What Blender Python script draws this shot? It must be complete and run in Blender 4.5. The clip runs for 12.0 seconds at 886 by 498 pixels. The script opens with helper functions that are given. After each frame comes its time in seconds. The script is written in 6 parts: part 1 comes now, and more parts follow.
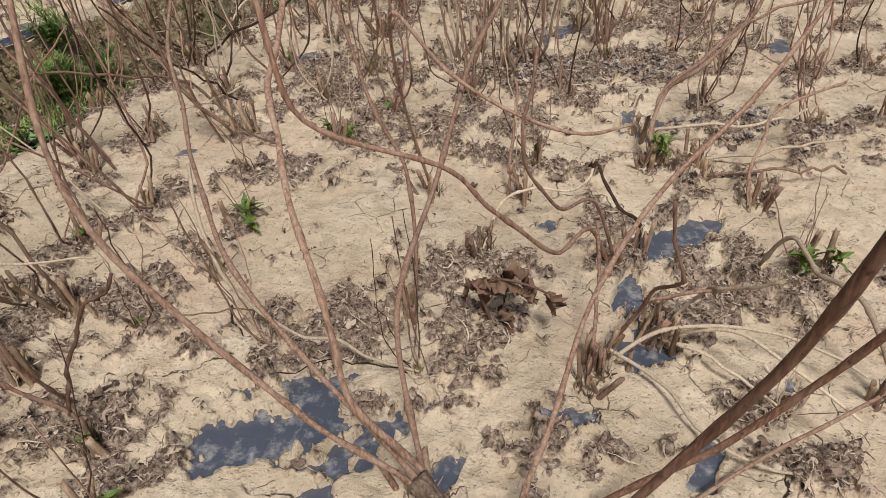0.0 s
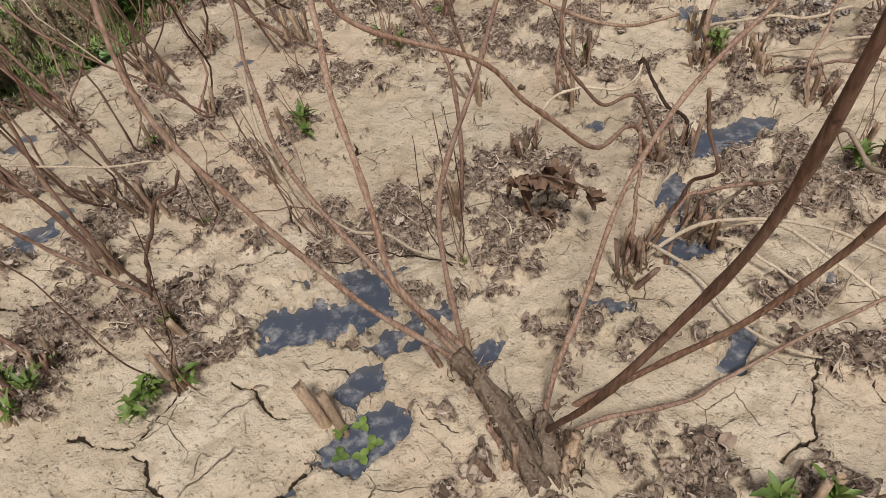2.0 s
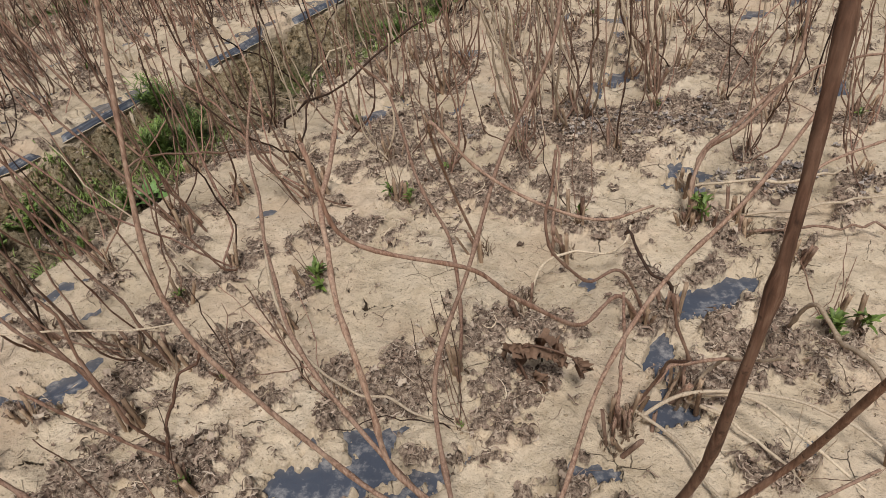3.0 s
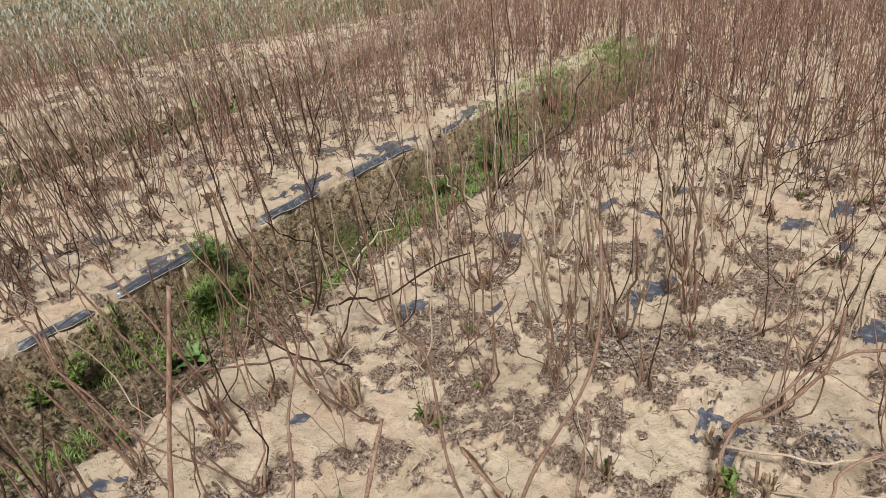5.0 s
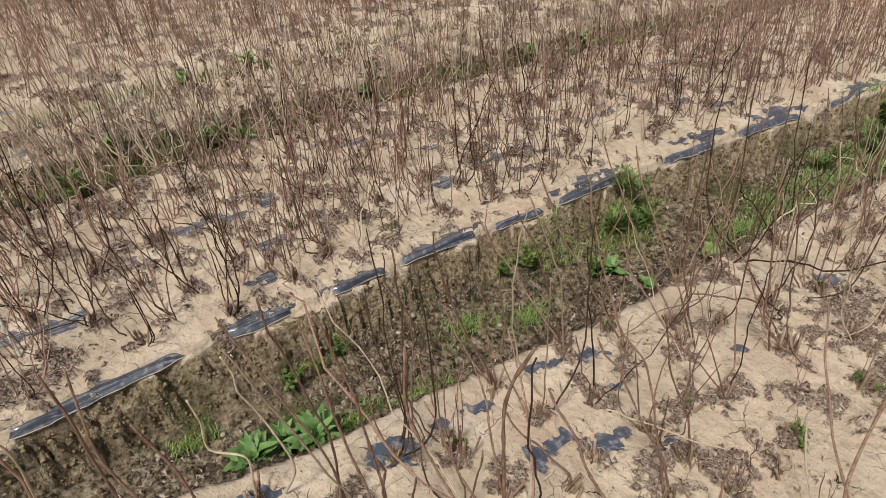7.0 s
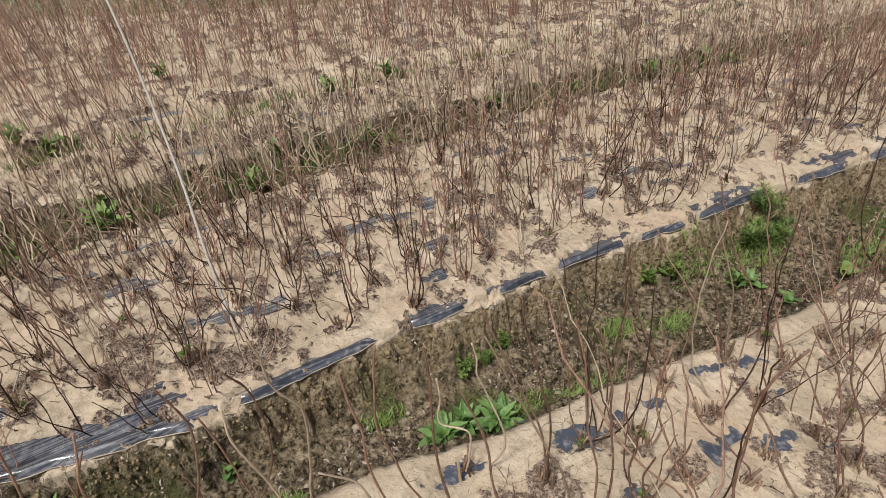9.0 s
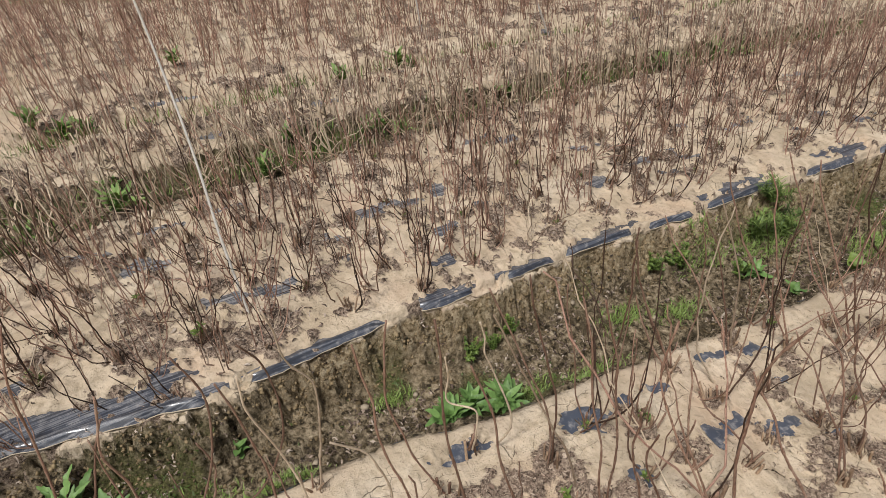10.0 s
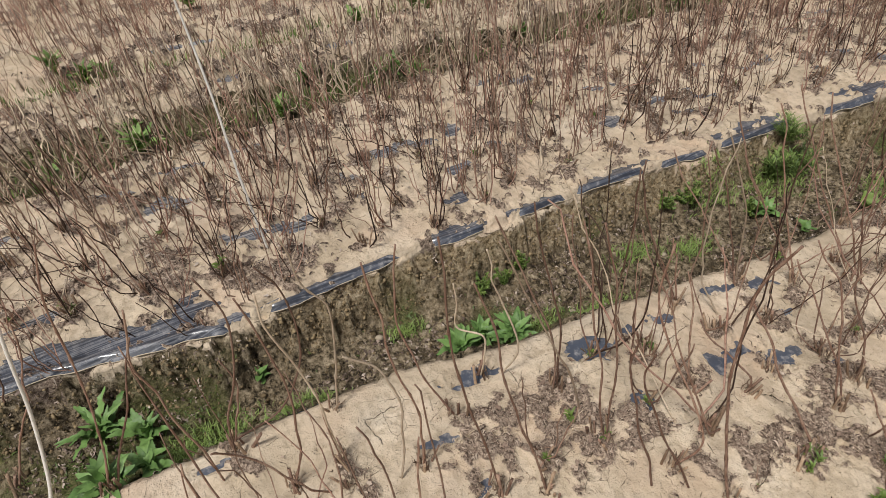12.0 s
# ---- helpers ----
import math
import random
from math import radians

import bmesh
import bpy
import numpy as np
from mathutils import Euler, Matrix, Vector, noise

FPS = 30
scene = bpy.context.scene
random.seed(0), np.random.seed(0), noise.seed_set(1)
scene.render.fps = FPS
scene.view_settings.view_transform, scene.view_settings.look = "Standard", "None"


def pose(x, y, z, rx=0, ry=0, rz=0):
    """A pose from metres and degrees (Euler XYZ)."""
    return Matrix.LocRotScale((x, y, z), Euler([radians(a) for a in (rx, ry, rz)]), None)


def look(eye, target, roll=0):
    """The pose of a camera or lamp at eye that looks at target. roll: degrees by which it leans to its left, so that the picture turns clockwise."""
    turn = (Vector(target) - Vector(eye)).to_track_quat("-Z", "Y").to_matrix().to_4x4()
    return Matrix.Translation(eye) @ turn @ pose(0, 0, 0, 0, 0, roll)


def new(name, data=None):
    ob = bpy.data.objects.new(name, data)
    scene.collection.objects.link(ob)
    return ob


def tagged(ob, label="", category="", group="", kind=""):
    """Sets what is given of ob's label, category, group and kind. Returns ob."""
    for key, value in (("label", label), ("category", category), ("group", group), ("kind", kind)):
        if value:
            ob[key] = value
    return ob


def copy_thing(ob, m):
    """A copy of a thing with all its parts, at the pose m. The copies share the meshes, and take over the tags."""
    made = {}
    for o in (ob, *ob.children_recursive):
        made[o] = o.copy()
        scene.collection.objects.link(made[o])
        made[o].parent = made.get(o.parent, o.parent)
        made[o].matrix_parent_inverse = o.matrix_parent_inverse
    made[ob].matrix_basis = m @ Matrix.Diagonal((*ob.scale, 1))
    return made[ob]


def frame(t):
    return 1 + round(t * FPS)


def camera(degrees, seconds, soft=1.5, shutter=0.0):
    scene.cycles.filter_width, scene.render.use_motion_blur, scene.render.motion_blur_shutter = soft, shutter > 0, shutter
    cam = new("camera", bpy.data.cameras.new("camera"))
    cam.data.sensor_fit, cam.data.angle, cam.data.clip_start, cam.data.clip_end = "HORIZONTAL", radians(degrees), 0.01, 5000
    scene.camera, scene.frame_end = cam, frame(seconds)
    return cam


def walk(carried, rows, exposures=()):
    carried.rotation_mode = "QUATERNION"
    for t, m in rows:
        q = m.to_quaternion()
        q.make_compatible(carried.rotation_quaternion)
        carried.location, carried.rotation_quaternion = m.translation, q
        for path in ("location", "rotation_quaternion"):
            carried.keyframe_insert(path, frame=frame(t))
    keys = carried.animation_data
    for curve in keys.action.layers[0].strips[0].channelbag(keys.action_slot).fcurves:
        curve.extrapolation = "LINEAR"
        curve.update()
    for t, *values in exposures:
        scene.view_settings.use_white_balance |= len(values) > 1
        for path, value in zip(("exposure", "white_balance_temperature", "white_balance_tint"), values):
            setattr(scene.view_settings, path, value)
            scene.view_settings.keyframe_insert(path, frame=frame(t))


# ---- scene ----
cam = camera(67.7, 12.0, soft=0.6)
PATH = [
    (0, (0.134, 0.33, 0.568), (-0.405, 1.799, -0.677), -0.4),
    (0.5, (0.154, 0.298, 0.514), (-0.368, 1.575, -0.934), -1.4),
    (1, (0.17, 0.276, 0.501), (-0.344, 1.4, -1.071), -3.1),
    (1.5, (0.162, 0.291, 0.532), (-0.387, 1.399, -1.04), -4.7),
    (2, (0.17, 0.3, 0.572), (-0.491, 1.541, -0.85), -6.2),
    (2.5, (0.184, 0.307, 0.629), (-0.545, 1.645, -0.666), -6.4),
    (3, (0.196, 0.321, 0.68), (-0.578, 1.72, -0.522), -6.3),
    (3.5, (0.187, 0.336, 0.757), (-0.629, 1.793, -0.344), -5.2),
    (3.7, (0.18, 0.336, 0.783), (-0.655, 1.815, -0.273), -4.5),
    (5.3, (0.117, 0.45, 0.962), (-0.834, 1.898, -0.037), -1.3),
    (5.5, (0.078, 0.398, 0.981), (-0.914, 1.82, -0.016), -0.6),
    (6, (-0.038, 0.215, 1.098), (-1.126, 1.525, 0.048), -0.8),
    (6.5, (-0.115, 0.03, 1.15), (-1.236, 1.142, -0.08), 1.4),
    (7, (-0.163, -0.172, 1.165), (-1.422, 0.801, -0.046), 0.7),
    (7.5, (-0.229, -0.393, 1.151), (-1.545, 0.511, -0.053), 0.3),
    (7.7, (-0.215, -0.437, 1.115), (-1.565, 0.431, -0.078), -0.6),
    (9.3, (-0.251, -0.521, 1.287), (-1.599, 0.324, 0.075), 0.3),
    (9.5, (-0.244, -0.528, 1.282), (-1.596, 0.315, 0.073), 0.5),
    (10, (-0.223, -0.537, 1.265), (-1.57, 0.287, 0.037), 0.5),
    (10.5, (-0.2, -0.546, 1.25), (-1.52, 0.243, -0.03), 0.3),
    (11, (-0.177, -0.551, 1.257), (-1.487, 0.21, -0.048), -0.2),
    (11.5, (-0.162, -0.548, 1.262), (-1.465, 0.191, -0.063), -0.6),
    (12, (-0.157, -0.549, 1.259), (-1.455, 0.175, -0.08), -1.0),
]
walk(cam, [(t, look(eye, target, roll)) for t, eye, target, roll in PATH], [(0.0, -0.14), (0.5, -0.24), (1.0, -0.25), (3.0, -0.26), (3.5, -0.24), (5.5, -0.04), (7.0, -0.09), (9.5, -0.08), (12.0, -0.14)])

# ---- world and light: bright overcast sky ----
world = bpy.data.worlds.new("overcast_sky")
scene.world = world
world.use_nodes = True
wn = world.node_tree
sky = wn.nodes.new("ShaderNodeTexSky")
sky.sky_type = "NISHITA"
sky.sun_disc = False
sky.sun_elevation, sky.sun_rotation = radians(58), radians(200)
sky.air_density, sky.dust_density, sky.ozone_density = 1.0, 6.0, 1.0
soft_sky = wn.nodes.new("ShaderNodeMix")
soft_sky.data_type = "RGBA"
soft_sky.inputs[0].default_value = 0.6
soft_sky.inputs[7].default_value = (6.0, 6.15, 6.6, 1)
wn.links.new(sky.outputs[0], soft_sky.inputs[6])
wn.links.new(soft_sky.outputs[2], wn.nodes["Background"].inputs[0])
wn.nodes["Background"].inputs[1].default_value = 0.052

sun = new("sun", bpy.data.lights.new("sun", "SUN"))
sun.data.energy, sun.data.angle, sun.data.color = 3.4, radians(12), (1.0, 0.975, 0.94)
sun.matrix_world = look((0.8, -1.6, 3.0), (0, 0, 0))


# ---- material helpers ----
def mat(name):
    m = bpy.data.materials.new(name)
    m.use_nodes = True
    return m, m.node_tree, m.node_tree.nodes["Principled BSDF"]


def node(tree, kind, inputs=None, **props):
    n = tree.nodes.new("ShaderNode" + kind)
    for key, value in props.items():
        setattr(n, key, value)
    for key, value in (inputs or {}).items():
        if isinstance(value, bpy.types.NodeSocket):
            tree.links.new(value, n.inputs[key])
        else:
            n.inputs[key].default_value = value
    return n


def coords(tree):
    return node(tree, "NewGeometry").outputs["Position"]


def grain(tree, vec, scale, detail=4.0, rough=0.6):
    return node(tree, "TexNoise", {"Vector": vec, "Scale": scale, "Detail": detail, "Roughness": rough}).outputs["Fac"]


def ramp(tree, fac, *stops):
    r = node(tree, "ValToRGB", {"Fac": fac})
    while len(r.color_ramp.elements) < len(stops):
        r.color_ramp.elements.new(0.5)
    for e, (pos, col) in zip(r.color_ramp.elements, stops):
        e.position, e.color = pos, (*col, 1) if isinstance(col, tuple) else (col, col, col, 1)
    return r.outputs["Color"]


def blend(tree, fac, a, b, how="MIX"):
    n = node(tree, "Mix", data_type="RGBA", blend_type=how)
    for slot, value in ((0, fac), (6, a), (7, b)):
        if isinstance(value, bpy.types.NodeSocket):
            tree.links.new(value, n.inputs[slot])
        else:
            n.inputs[slot].default_value = value if slot == 0 else (*value, 1)
    return n.outputs[2]


def sums(tree, op, a, b):
    return node(tree, "Math", {0: a, 1: b}, operation=op).outputs[0]


def bump(tree, bsdf, height, strength, distance, under=None):
    ins = {"Height": height, "Strength": strength, "Distance": distance}
    if under is not None:
        ins["Normal"] = under
    n = node(tree, "Bump", ins).outputs[0]
    tree.links.new(n, bsdf.inputs["Normal"])
    return n


def ground_material():
    m, t, b = mat("dried_mud")
    p = coords(t)
    attr = node(t, "Attribute", attribute_name="cover")
    dry = attr.outputs["Alpha"]
    cover = node(t, "SeparateColor", {0: attr.outputs["Color"]}).outputs
    litter, soil, moss = cover[0], cover[1], cover[2]
    # silty crust
    broad, mid, fine = grain(t, p, 5), grain(t, p, 38, 6), grain(t, p, 420, 3)
    crust = ramp(t, broad, (0.3, (0.50, 0.40, 0.28)), (0.52, (0.65, 0.53, 0.39)), (0.72, (0.75, 0.64, 0.50)))
    crust = blend(t, ramp(t, mid, (0.38, 0.7), (0.52, 0.0)), crust, (0.46, 0.365, 0.255))
    crust = blend(t, ramp(t, grain(t, p, 13, 4), (0.52, 0.0), (0.68, 0.5)), crust, (0.60, 0.50, 0.38))
    crust = blend(t, ramp(t, fine, (0.33, 0.22), (0.43, 0.0)), crust, (0.30, 0.22, 0.15))
    crust = blend(t, ramp(t, grain(t, p, 3.1, 4), (0.5, 0.0), (0.66, 0.45)), crust, (0.60, 0.43, 0.31))
    # coarse grains, a few of them darker
    specks = node(t, "TexVoronoi", {"Vector": p, "Scale": 210.0, "Randomness": 1.0})
    pick_one = node(t, "SeparateColor", {0: specks.outputs["Color"]}).outputs
    few = ramp(t, pick_one[0], (0.62, 0.0), (0.66, 1.0))
    body = ramp(t, specks.outputs["Distance"], (0.12, 1.0), (0.42, 0.0))
    dot = sums(t, "MULTIPLY", few, body)
    crust = blend(t, sums(t, "MULTIPLY", sums(t, "MULTIPLY", dot, pick_one[1]), 0.55), crust, (0.30, 0.21, 0.14))
    crust = blend(t, sums(t, "MULTIPLY", sums(t, "MULTIPLY", dot, pick_one[2]), 0.35), crust, (0.74, 0.65, 0.52))
    # drying cracks: damp soil, with the shade inside the gaps painted dark
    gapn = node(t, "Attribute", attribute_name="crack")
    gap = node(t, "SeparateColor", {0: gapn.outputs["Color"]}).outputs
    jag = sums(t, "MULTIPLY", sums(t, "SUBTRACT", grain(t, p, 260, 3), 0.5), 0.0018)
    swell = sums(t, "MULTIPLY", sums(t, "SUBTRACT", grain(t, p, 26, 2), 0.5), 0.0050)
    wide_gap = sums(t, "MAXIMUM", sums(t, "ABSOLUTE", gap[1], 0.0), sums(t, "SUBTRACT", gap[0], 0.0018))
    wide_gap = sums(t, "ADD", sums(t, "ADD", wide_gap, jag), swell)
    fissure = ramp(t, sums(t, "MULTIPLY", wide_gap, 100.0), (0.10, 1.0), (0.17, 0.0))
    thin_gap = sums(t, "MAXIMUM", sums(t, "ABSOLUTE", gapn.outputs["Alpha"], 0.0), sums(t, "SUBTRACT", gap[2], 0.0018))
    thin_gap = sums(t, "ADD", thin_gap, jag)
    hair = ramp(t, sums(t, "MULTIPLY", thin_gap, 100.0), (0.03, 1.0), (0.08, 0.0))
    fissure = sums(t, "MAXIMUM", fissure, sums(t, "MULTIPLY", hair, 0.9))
    # hairline drying cracks
    warp = node(t, "VectorMath", {0: p, 1: node(t, "VectorMath", {0: node(t, "TexNoise", {"Vector": p, "Scale": 11.0, "Detail": 4.0}).outputs["Color"], 1: (0.06, 0.06, 0.06)}, operation="MULTIPLY").outputs[0]}, operation="ADD").outputs[0]
    line = 0.0
    for size, width, seed in ((12.0, 0.012, 0.0), (22.0, 0.016, 7.0), (6.5, 0.009, 3.0)):
        cells = node(t, "TexVoronoi", {"Vector": warp, "Scale": size}, feature="DISTANCE_TO_EDGE", voronoi_dimensions="2D").outputs["Distance"]
        near = ramp(t, cells, (0.0, 1.0), (width, 0.0))
        off = node(t, "VectorMath", {0: p, 1: (seed, seed, 0.0)}, operation="ADD").outputs[0]
        where = ramp(t, grain(t, off, 7, 4), (0.56, 0.0), (0.62, 1.0))
        line = sums(t, "MAXIMUM", line, sums(t, "MULTIPLY", near, where))
    crust = blend(t, sums(t, "MULTIPLY", line, 0.85), crust, (0.10, 0.066, 0.042))
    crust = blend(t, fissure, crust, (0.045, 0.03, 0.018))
    # furrow earth; its darkest tone is wet soil and painted crevice shade
    earth = ramp(t, grain(t, p, 48, 8, 0.72), (0.40, (0.028, 0.021, 0.012)), (0.48, (0.19, 0.145, 0.088)), (0.57, (0.40, 0.32, 0.215)), (0.70, (0.60, 0.50, 0.36)))
    earth = blend(t, ramp(t, grain(t, p, 11, 5, 0.7), (0.38, 0.8), (0.48, 0.0)), earth, (0.07, 0.052, 0.03))
    ochre = ramp(t, grain(t, p, 60, 7, 0.7), (0.36, (0.09, 0.06, 0.03)), (0.46, (0.34, 0.255, 0.15)), (0.62, (0.60, 0.49, 0.335)))
    earth = blend(t, dry, earth, ochre)
    green = ramp(t, grain(t, p, 160, 4), (0.35, (0.05, 0.06, 0.015)), (0.65, (0.19, 0.19, 0.07)))
    earth = blend(t, moss, earth, green)
    # soil under rotting leaves
    duff = ramp(t, grain(t, p, 130, 6, 0.7), (0.36, (0.04, 0.028, 0.02)), (0.48, (0.235, 0.17, 0.128)), (0.62, (0.49, 0.39, 0.30)))
    edge = sums(t, "ADD", soil, sums(t, "MULTIPLY", sums(t, "SUBTRACT", grain(t, p, 45, 5), 0.5), 0.7))
    col = blend(t, ramp(t, edge, (0.4, 0.0), (0.6, 1.0)), crust, earth)
    ledge = sums(t, "ADD", litter, sums(t, "MULTIPLY", sums(t, "SUBTRACT", grain(t, p, 70, 5), 0.5), 0.9))
    col = blend(t, ramp(t, ledge, (0.38, 0.0), (0.6, 1.0)), col, duff)
    t.links.new(col, b.inputs["Base Color"])
    b.inputs["Roughness"].default_value = 0.9
    b.inputs["Specular IOR Level"].default_value = 0.25
    n = bump(t, b, sums(t, "MAXIMUM", line, fissure), 0.8, -0.006)
    n = bump(t, b, mid, 0.55, 0.008, n)
    n = bump(t, b, grain(t, p, 17, 5, 0.65), 0.5, 0.012, n)
    n = bump(t, b, sums(t, "MULTIPLY", grain(t, p, 60, 6, 0.7), edge), 0.9, 0.022, n)
    n = bump(t, b, grain(t, p, 170, 4, 0.7), 0.55, 0.004, n)
    n = bump(t, b, dot, 0.6, 0.0022, n)
    bump(t, b, fine, 0.5, 0.0018, n)
    return m


def film_material():
    m, t, b = mat("black_mulch_film")
    p = coords(t)
    dust = grain(t, p, 55, 6, 0.7)
    # far film is painted paler, standing for the sky reflected at a low angle
    sky_sheen = node(t, "MapRange", {0: node(t, "SeparateXYZ", {0: p}).outputs[0], 1: -1.75, 2: -1.5, 3: 0.14, 4: 0.0}).outputs[0]
    col = blend(t, ramp(t, sums(t, "ADD", dust, sky_sheen), (0.50, 0.0), (0.68, 0.75)), (0.062, 0.074, 0.104), (0.40, 0.385, 0.38))
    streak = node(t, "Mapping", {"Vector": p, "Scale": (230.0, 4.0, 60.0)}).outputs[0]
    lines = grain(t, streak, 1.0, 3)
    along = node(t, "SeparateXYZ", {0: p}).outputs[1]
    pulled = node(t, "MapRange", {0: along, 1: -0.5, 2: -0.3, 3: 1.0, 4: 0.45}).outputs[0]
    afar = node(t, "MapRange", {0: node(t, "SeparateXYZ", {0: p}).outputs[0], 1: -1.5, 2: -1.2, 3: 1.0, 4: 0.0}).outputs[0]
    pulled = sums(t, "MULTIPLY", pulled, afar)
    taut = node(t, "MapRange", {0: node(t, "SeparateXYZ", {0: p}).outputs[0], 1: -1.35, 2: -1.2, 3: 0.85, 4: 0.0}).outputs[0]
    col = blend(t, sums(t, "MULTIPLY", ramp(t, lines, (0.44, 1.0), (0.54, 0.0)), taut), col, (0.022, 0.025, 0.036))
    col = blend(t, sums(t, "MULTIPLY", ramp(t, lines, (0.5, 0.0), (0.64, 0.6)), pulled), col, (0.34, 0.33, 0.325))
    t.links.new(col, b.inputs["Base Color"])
    t.links.new(ramp(t, dust, (0.4, 0.32), (0.7, 0.75)), b.inputs["Roughness"])
    b.inputs["Coat Weight"].default_value = 0.8
    b.inputs["Coat Roughness"].default_value = 0.10
    b.inputs["Specular IOR Level"].default_value = 0.7
    n = bump(t, b, sums(t, "MULTIPLY", lines, pulled), 0.35, 0.002)
    n = bump(t, b, grain(t, p, 95, 5, 0.65), 0.25, 0.003, n)
    bump(t, b, grain(t, p, 26, 4), 0.35, 0.006, n)
    return m


def bark_material(name, dark, middle, light):
    m, t, b = mat(name)
    shade = node(t, "ObjectInfo").outputs["Random"]
    island = node(t, "NewGeometry").outputs["Random Per Island"]
    p = coords(t)
    streak = grain(t, node(t, "Mapping", {"Vector": p, "Scale": (420.0, 420.0, 45.0)}).outputs[0], 1.0, 4)
    blotch = grain(t, p, 34, 5)
    col = ramp(t, streak, (0.3, dark), (0.52, middle), (0.75, light))
    col = blend(t, ramp(t, blotch, (0.45, 0.0), (0.68, 0.5)), col, light)
    tone = sums(t, "ADD", sums(t, "MULTIPLY", shade, 0.25), sums(t, "MULTIPLY", island, 0.25))
    col = blend(t, tone, col, middle)
    own = sums(t, "FRACT", sums(t, "ADD", sums(t, "MULTIPLY", shade, 3.7), sums(t, "MULTIPLY", island, 7.3)), 0.0)
    col = blend(t, 1.0, col, ramp(t, own, (0.0, (0.5, 0.45, 0.42)), (0.4, (0.92, 0.91, 0.9)), (1.0, (1.3, 1.3, 1.28))), "MULTIPLY")
    spots = ramp(t, grain(t, p, 190, 3), (0.62, 0.0), (0.72, 0.7))
    col = blend(t, spots, col, dark)
    t.links.new(col, b.inputs["Base Color"])
    b.inputs["Roughness"].default_value = 0.72
    b.inputs["Specular IOR Level"].default_value = 0.3
    n = bump(t, b, streak, 0.5, 0.0012)
    bump(t, b, blotch, 0.4, 0.002, n)
    return m


def leaf_material(name, dark, light, vary=0.5):
    m, t, b = mat(name)
    p = coords(t)
    shade = sums(t, "MULTIPLY", sums(t, "ADD", node(t, "ObjectInfo").outputs["Random"], node(t, "NewGeometry").outputs["Random Per Island"]), 0.5)
    mixd = sums(t, "ADD", sums(t, "MULTIPLY", shade, vary), sums(t, "MULTIPLY", grain(t, p, 120, 4), 1 - vary))
    t.links.new(ramp(t, mixd, (0.25, dark), (0.7, light)), b.inputs["Base Color"])
    b.inputs["Roughness"].default_value = 0.55
    bump(t, b, grain(t, p, 260, 3), 0.4, 0.001)
    return m


def litter_material(name, *stops):
    m, t, b = mat(name)
    p = coords(t)
    island = node(t, "NewGeometry").outputs["Random Per Island"]
    f = sums(t, "ADD", sums(t, "MULTIPLY", island, 0.7), sums(t, "MULTIPLY", grain(t, p, 190, 5, 0.75), 0.35))
    t.links.new(ramp(t, f, *stops), b.inputs["Base Color"])
    b.inputs["Roughness"].default_value = 0.85
    b.inputs["Specular IOR Level"].default_value = 0.2
    bump(t, b, grain(t, p, 500, 4), 0.6, 0.0015)
    return m


MUD = ground_material()
FILM = film_material()
BARK_RED = bark_material("reddish_bark", (0.05, 0.026, 0.018), (0.245, 0.14, 0.098), (0.47, 0.345, 0.265))
BARK_GREY = bark_material("greyish_bark", (0.07, 0.038, 0.027), (0.26, 0.158, 0.113), (0.47, 0.345, 0.26))
BARK_DARK = bark_material("dark_bark", (0.018, 0.01, 0.007), (0.055, 0.03, 0.02), (0.15, 0.09, 0.06))
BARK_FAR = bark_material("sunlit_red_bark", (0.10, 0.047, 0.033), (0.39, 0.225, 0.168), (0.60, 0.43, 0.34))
STRAW = bark_material("bleached_straw", (0.30, 0.22, 0.15), (0.54, 0.435, 0.32), (0.72, 0.62, 0.49))
DRY_STALK = bark_material("dry_hollow_stalk", (0.15, 0.092, 0.06), (0.34, 0.235, 0.155), (0.54, 0.41, 0.30))
PITH = bark_material("pale_pith", (0.35, 0.27, 0.17), (0.52, 0.42, 0.28), (0.62, 0.53, 0.38))
GREEN = leaf_material("fresh_green_leaf", (0.045, 0.085, 0.015), (0.20, 0.28, 0.06))
DOCK = leaf_material("broad_green_leaf", (0.055, 0.125, 0.03), (0.19, 0.32, 0.09))
FIELD_WEED = leaf_material("field_weed_leaf", (0.07, 0.13, 0.03), (0.26, 0.38, 0.11))
GRASS = leaf_material("furrow_grass", (0.055, 0.10, 0.02), (0.24, 0.33, 0.085), 0.7)
DRY_GRASS = leaf_material("dull_dry_grass", (0.32, 0.33, 0.24), (0.58, 0.57, 0.46), 0.6)
MOSSY = leaf_material("moss_and_seedlings", (0.028, 0.05, 0.008), (0.085, 0.13, 0.025), 0.7)
LITTER = litter_material("rotting_leaves", (0.15, (0.025, 0.018, 0.014)), (0.42, (0.15, 0.107, 0.086)), (0.66, (0.36, 0.28, 0.225)), (0.95, (0.64, 0.55, 0.46)))
NEAR_LITTER = litter_material("matted_leaves", (0.1, (0.065, 0.044, 0.033)), (0.36, (0.25, 0.175, 0.132)), (0.62, (0.44, 0.335, 0.26)), (0.95, (0.66, 0.55, 0.44)))
PALE_LITTER = litter_material("bleached_leaves", (0.1, (0.10, 0.08, 0.072)), (0.5, (0.29, 0.245, 0.22)), (0.9, (0.52, 0.46, 0.42)))
HUSK = litter_material("torn_bark_fibre", (0.1, (0.06, 0.04, 0.027)), (0.5, (0.21, 0.145, 0.10)), (0.9, (0.44, 0.34, 0.25)))
WITHERED = litter_material("withered_leaf", (0.1, (0.08, 0.045, 0.03)), (0.5, (0.20, 0.12, 0.08)), (0.9, (0.34, 0.23, 0.16)))
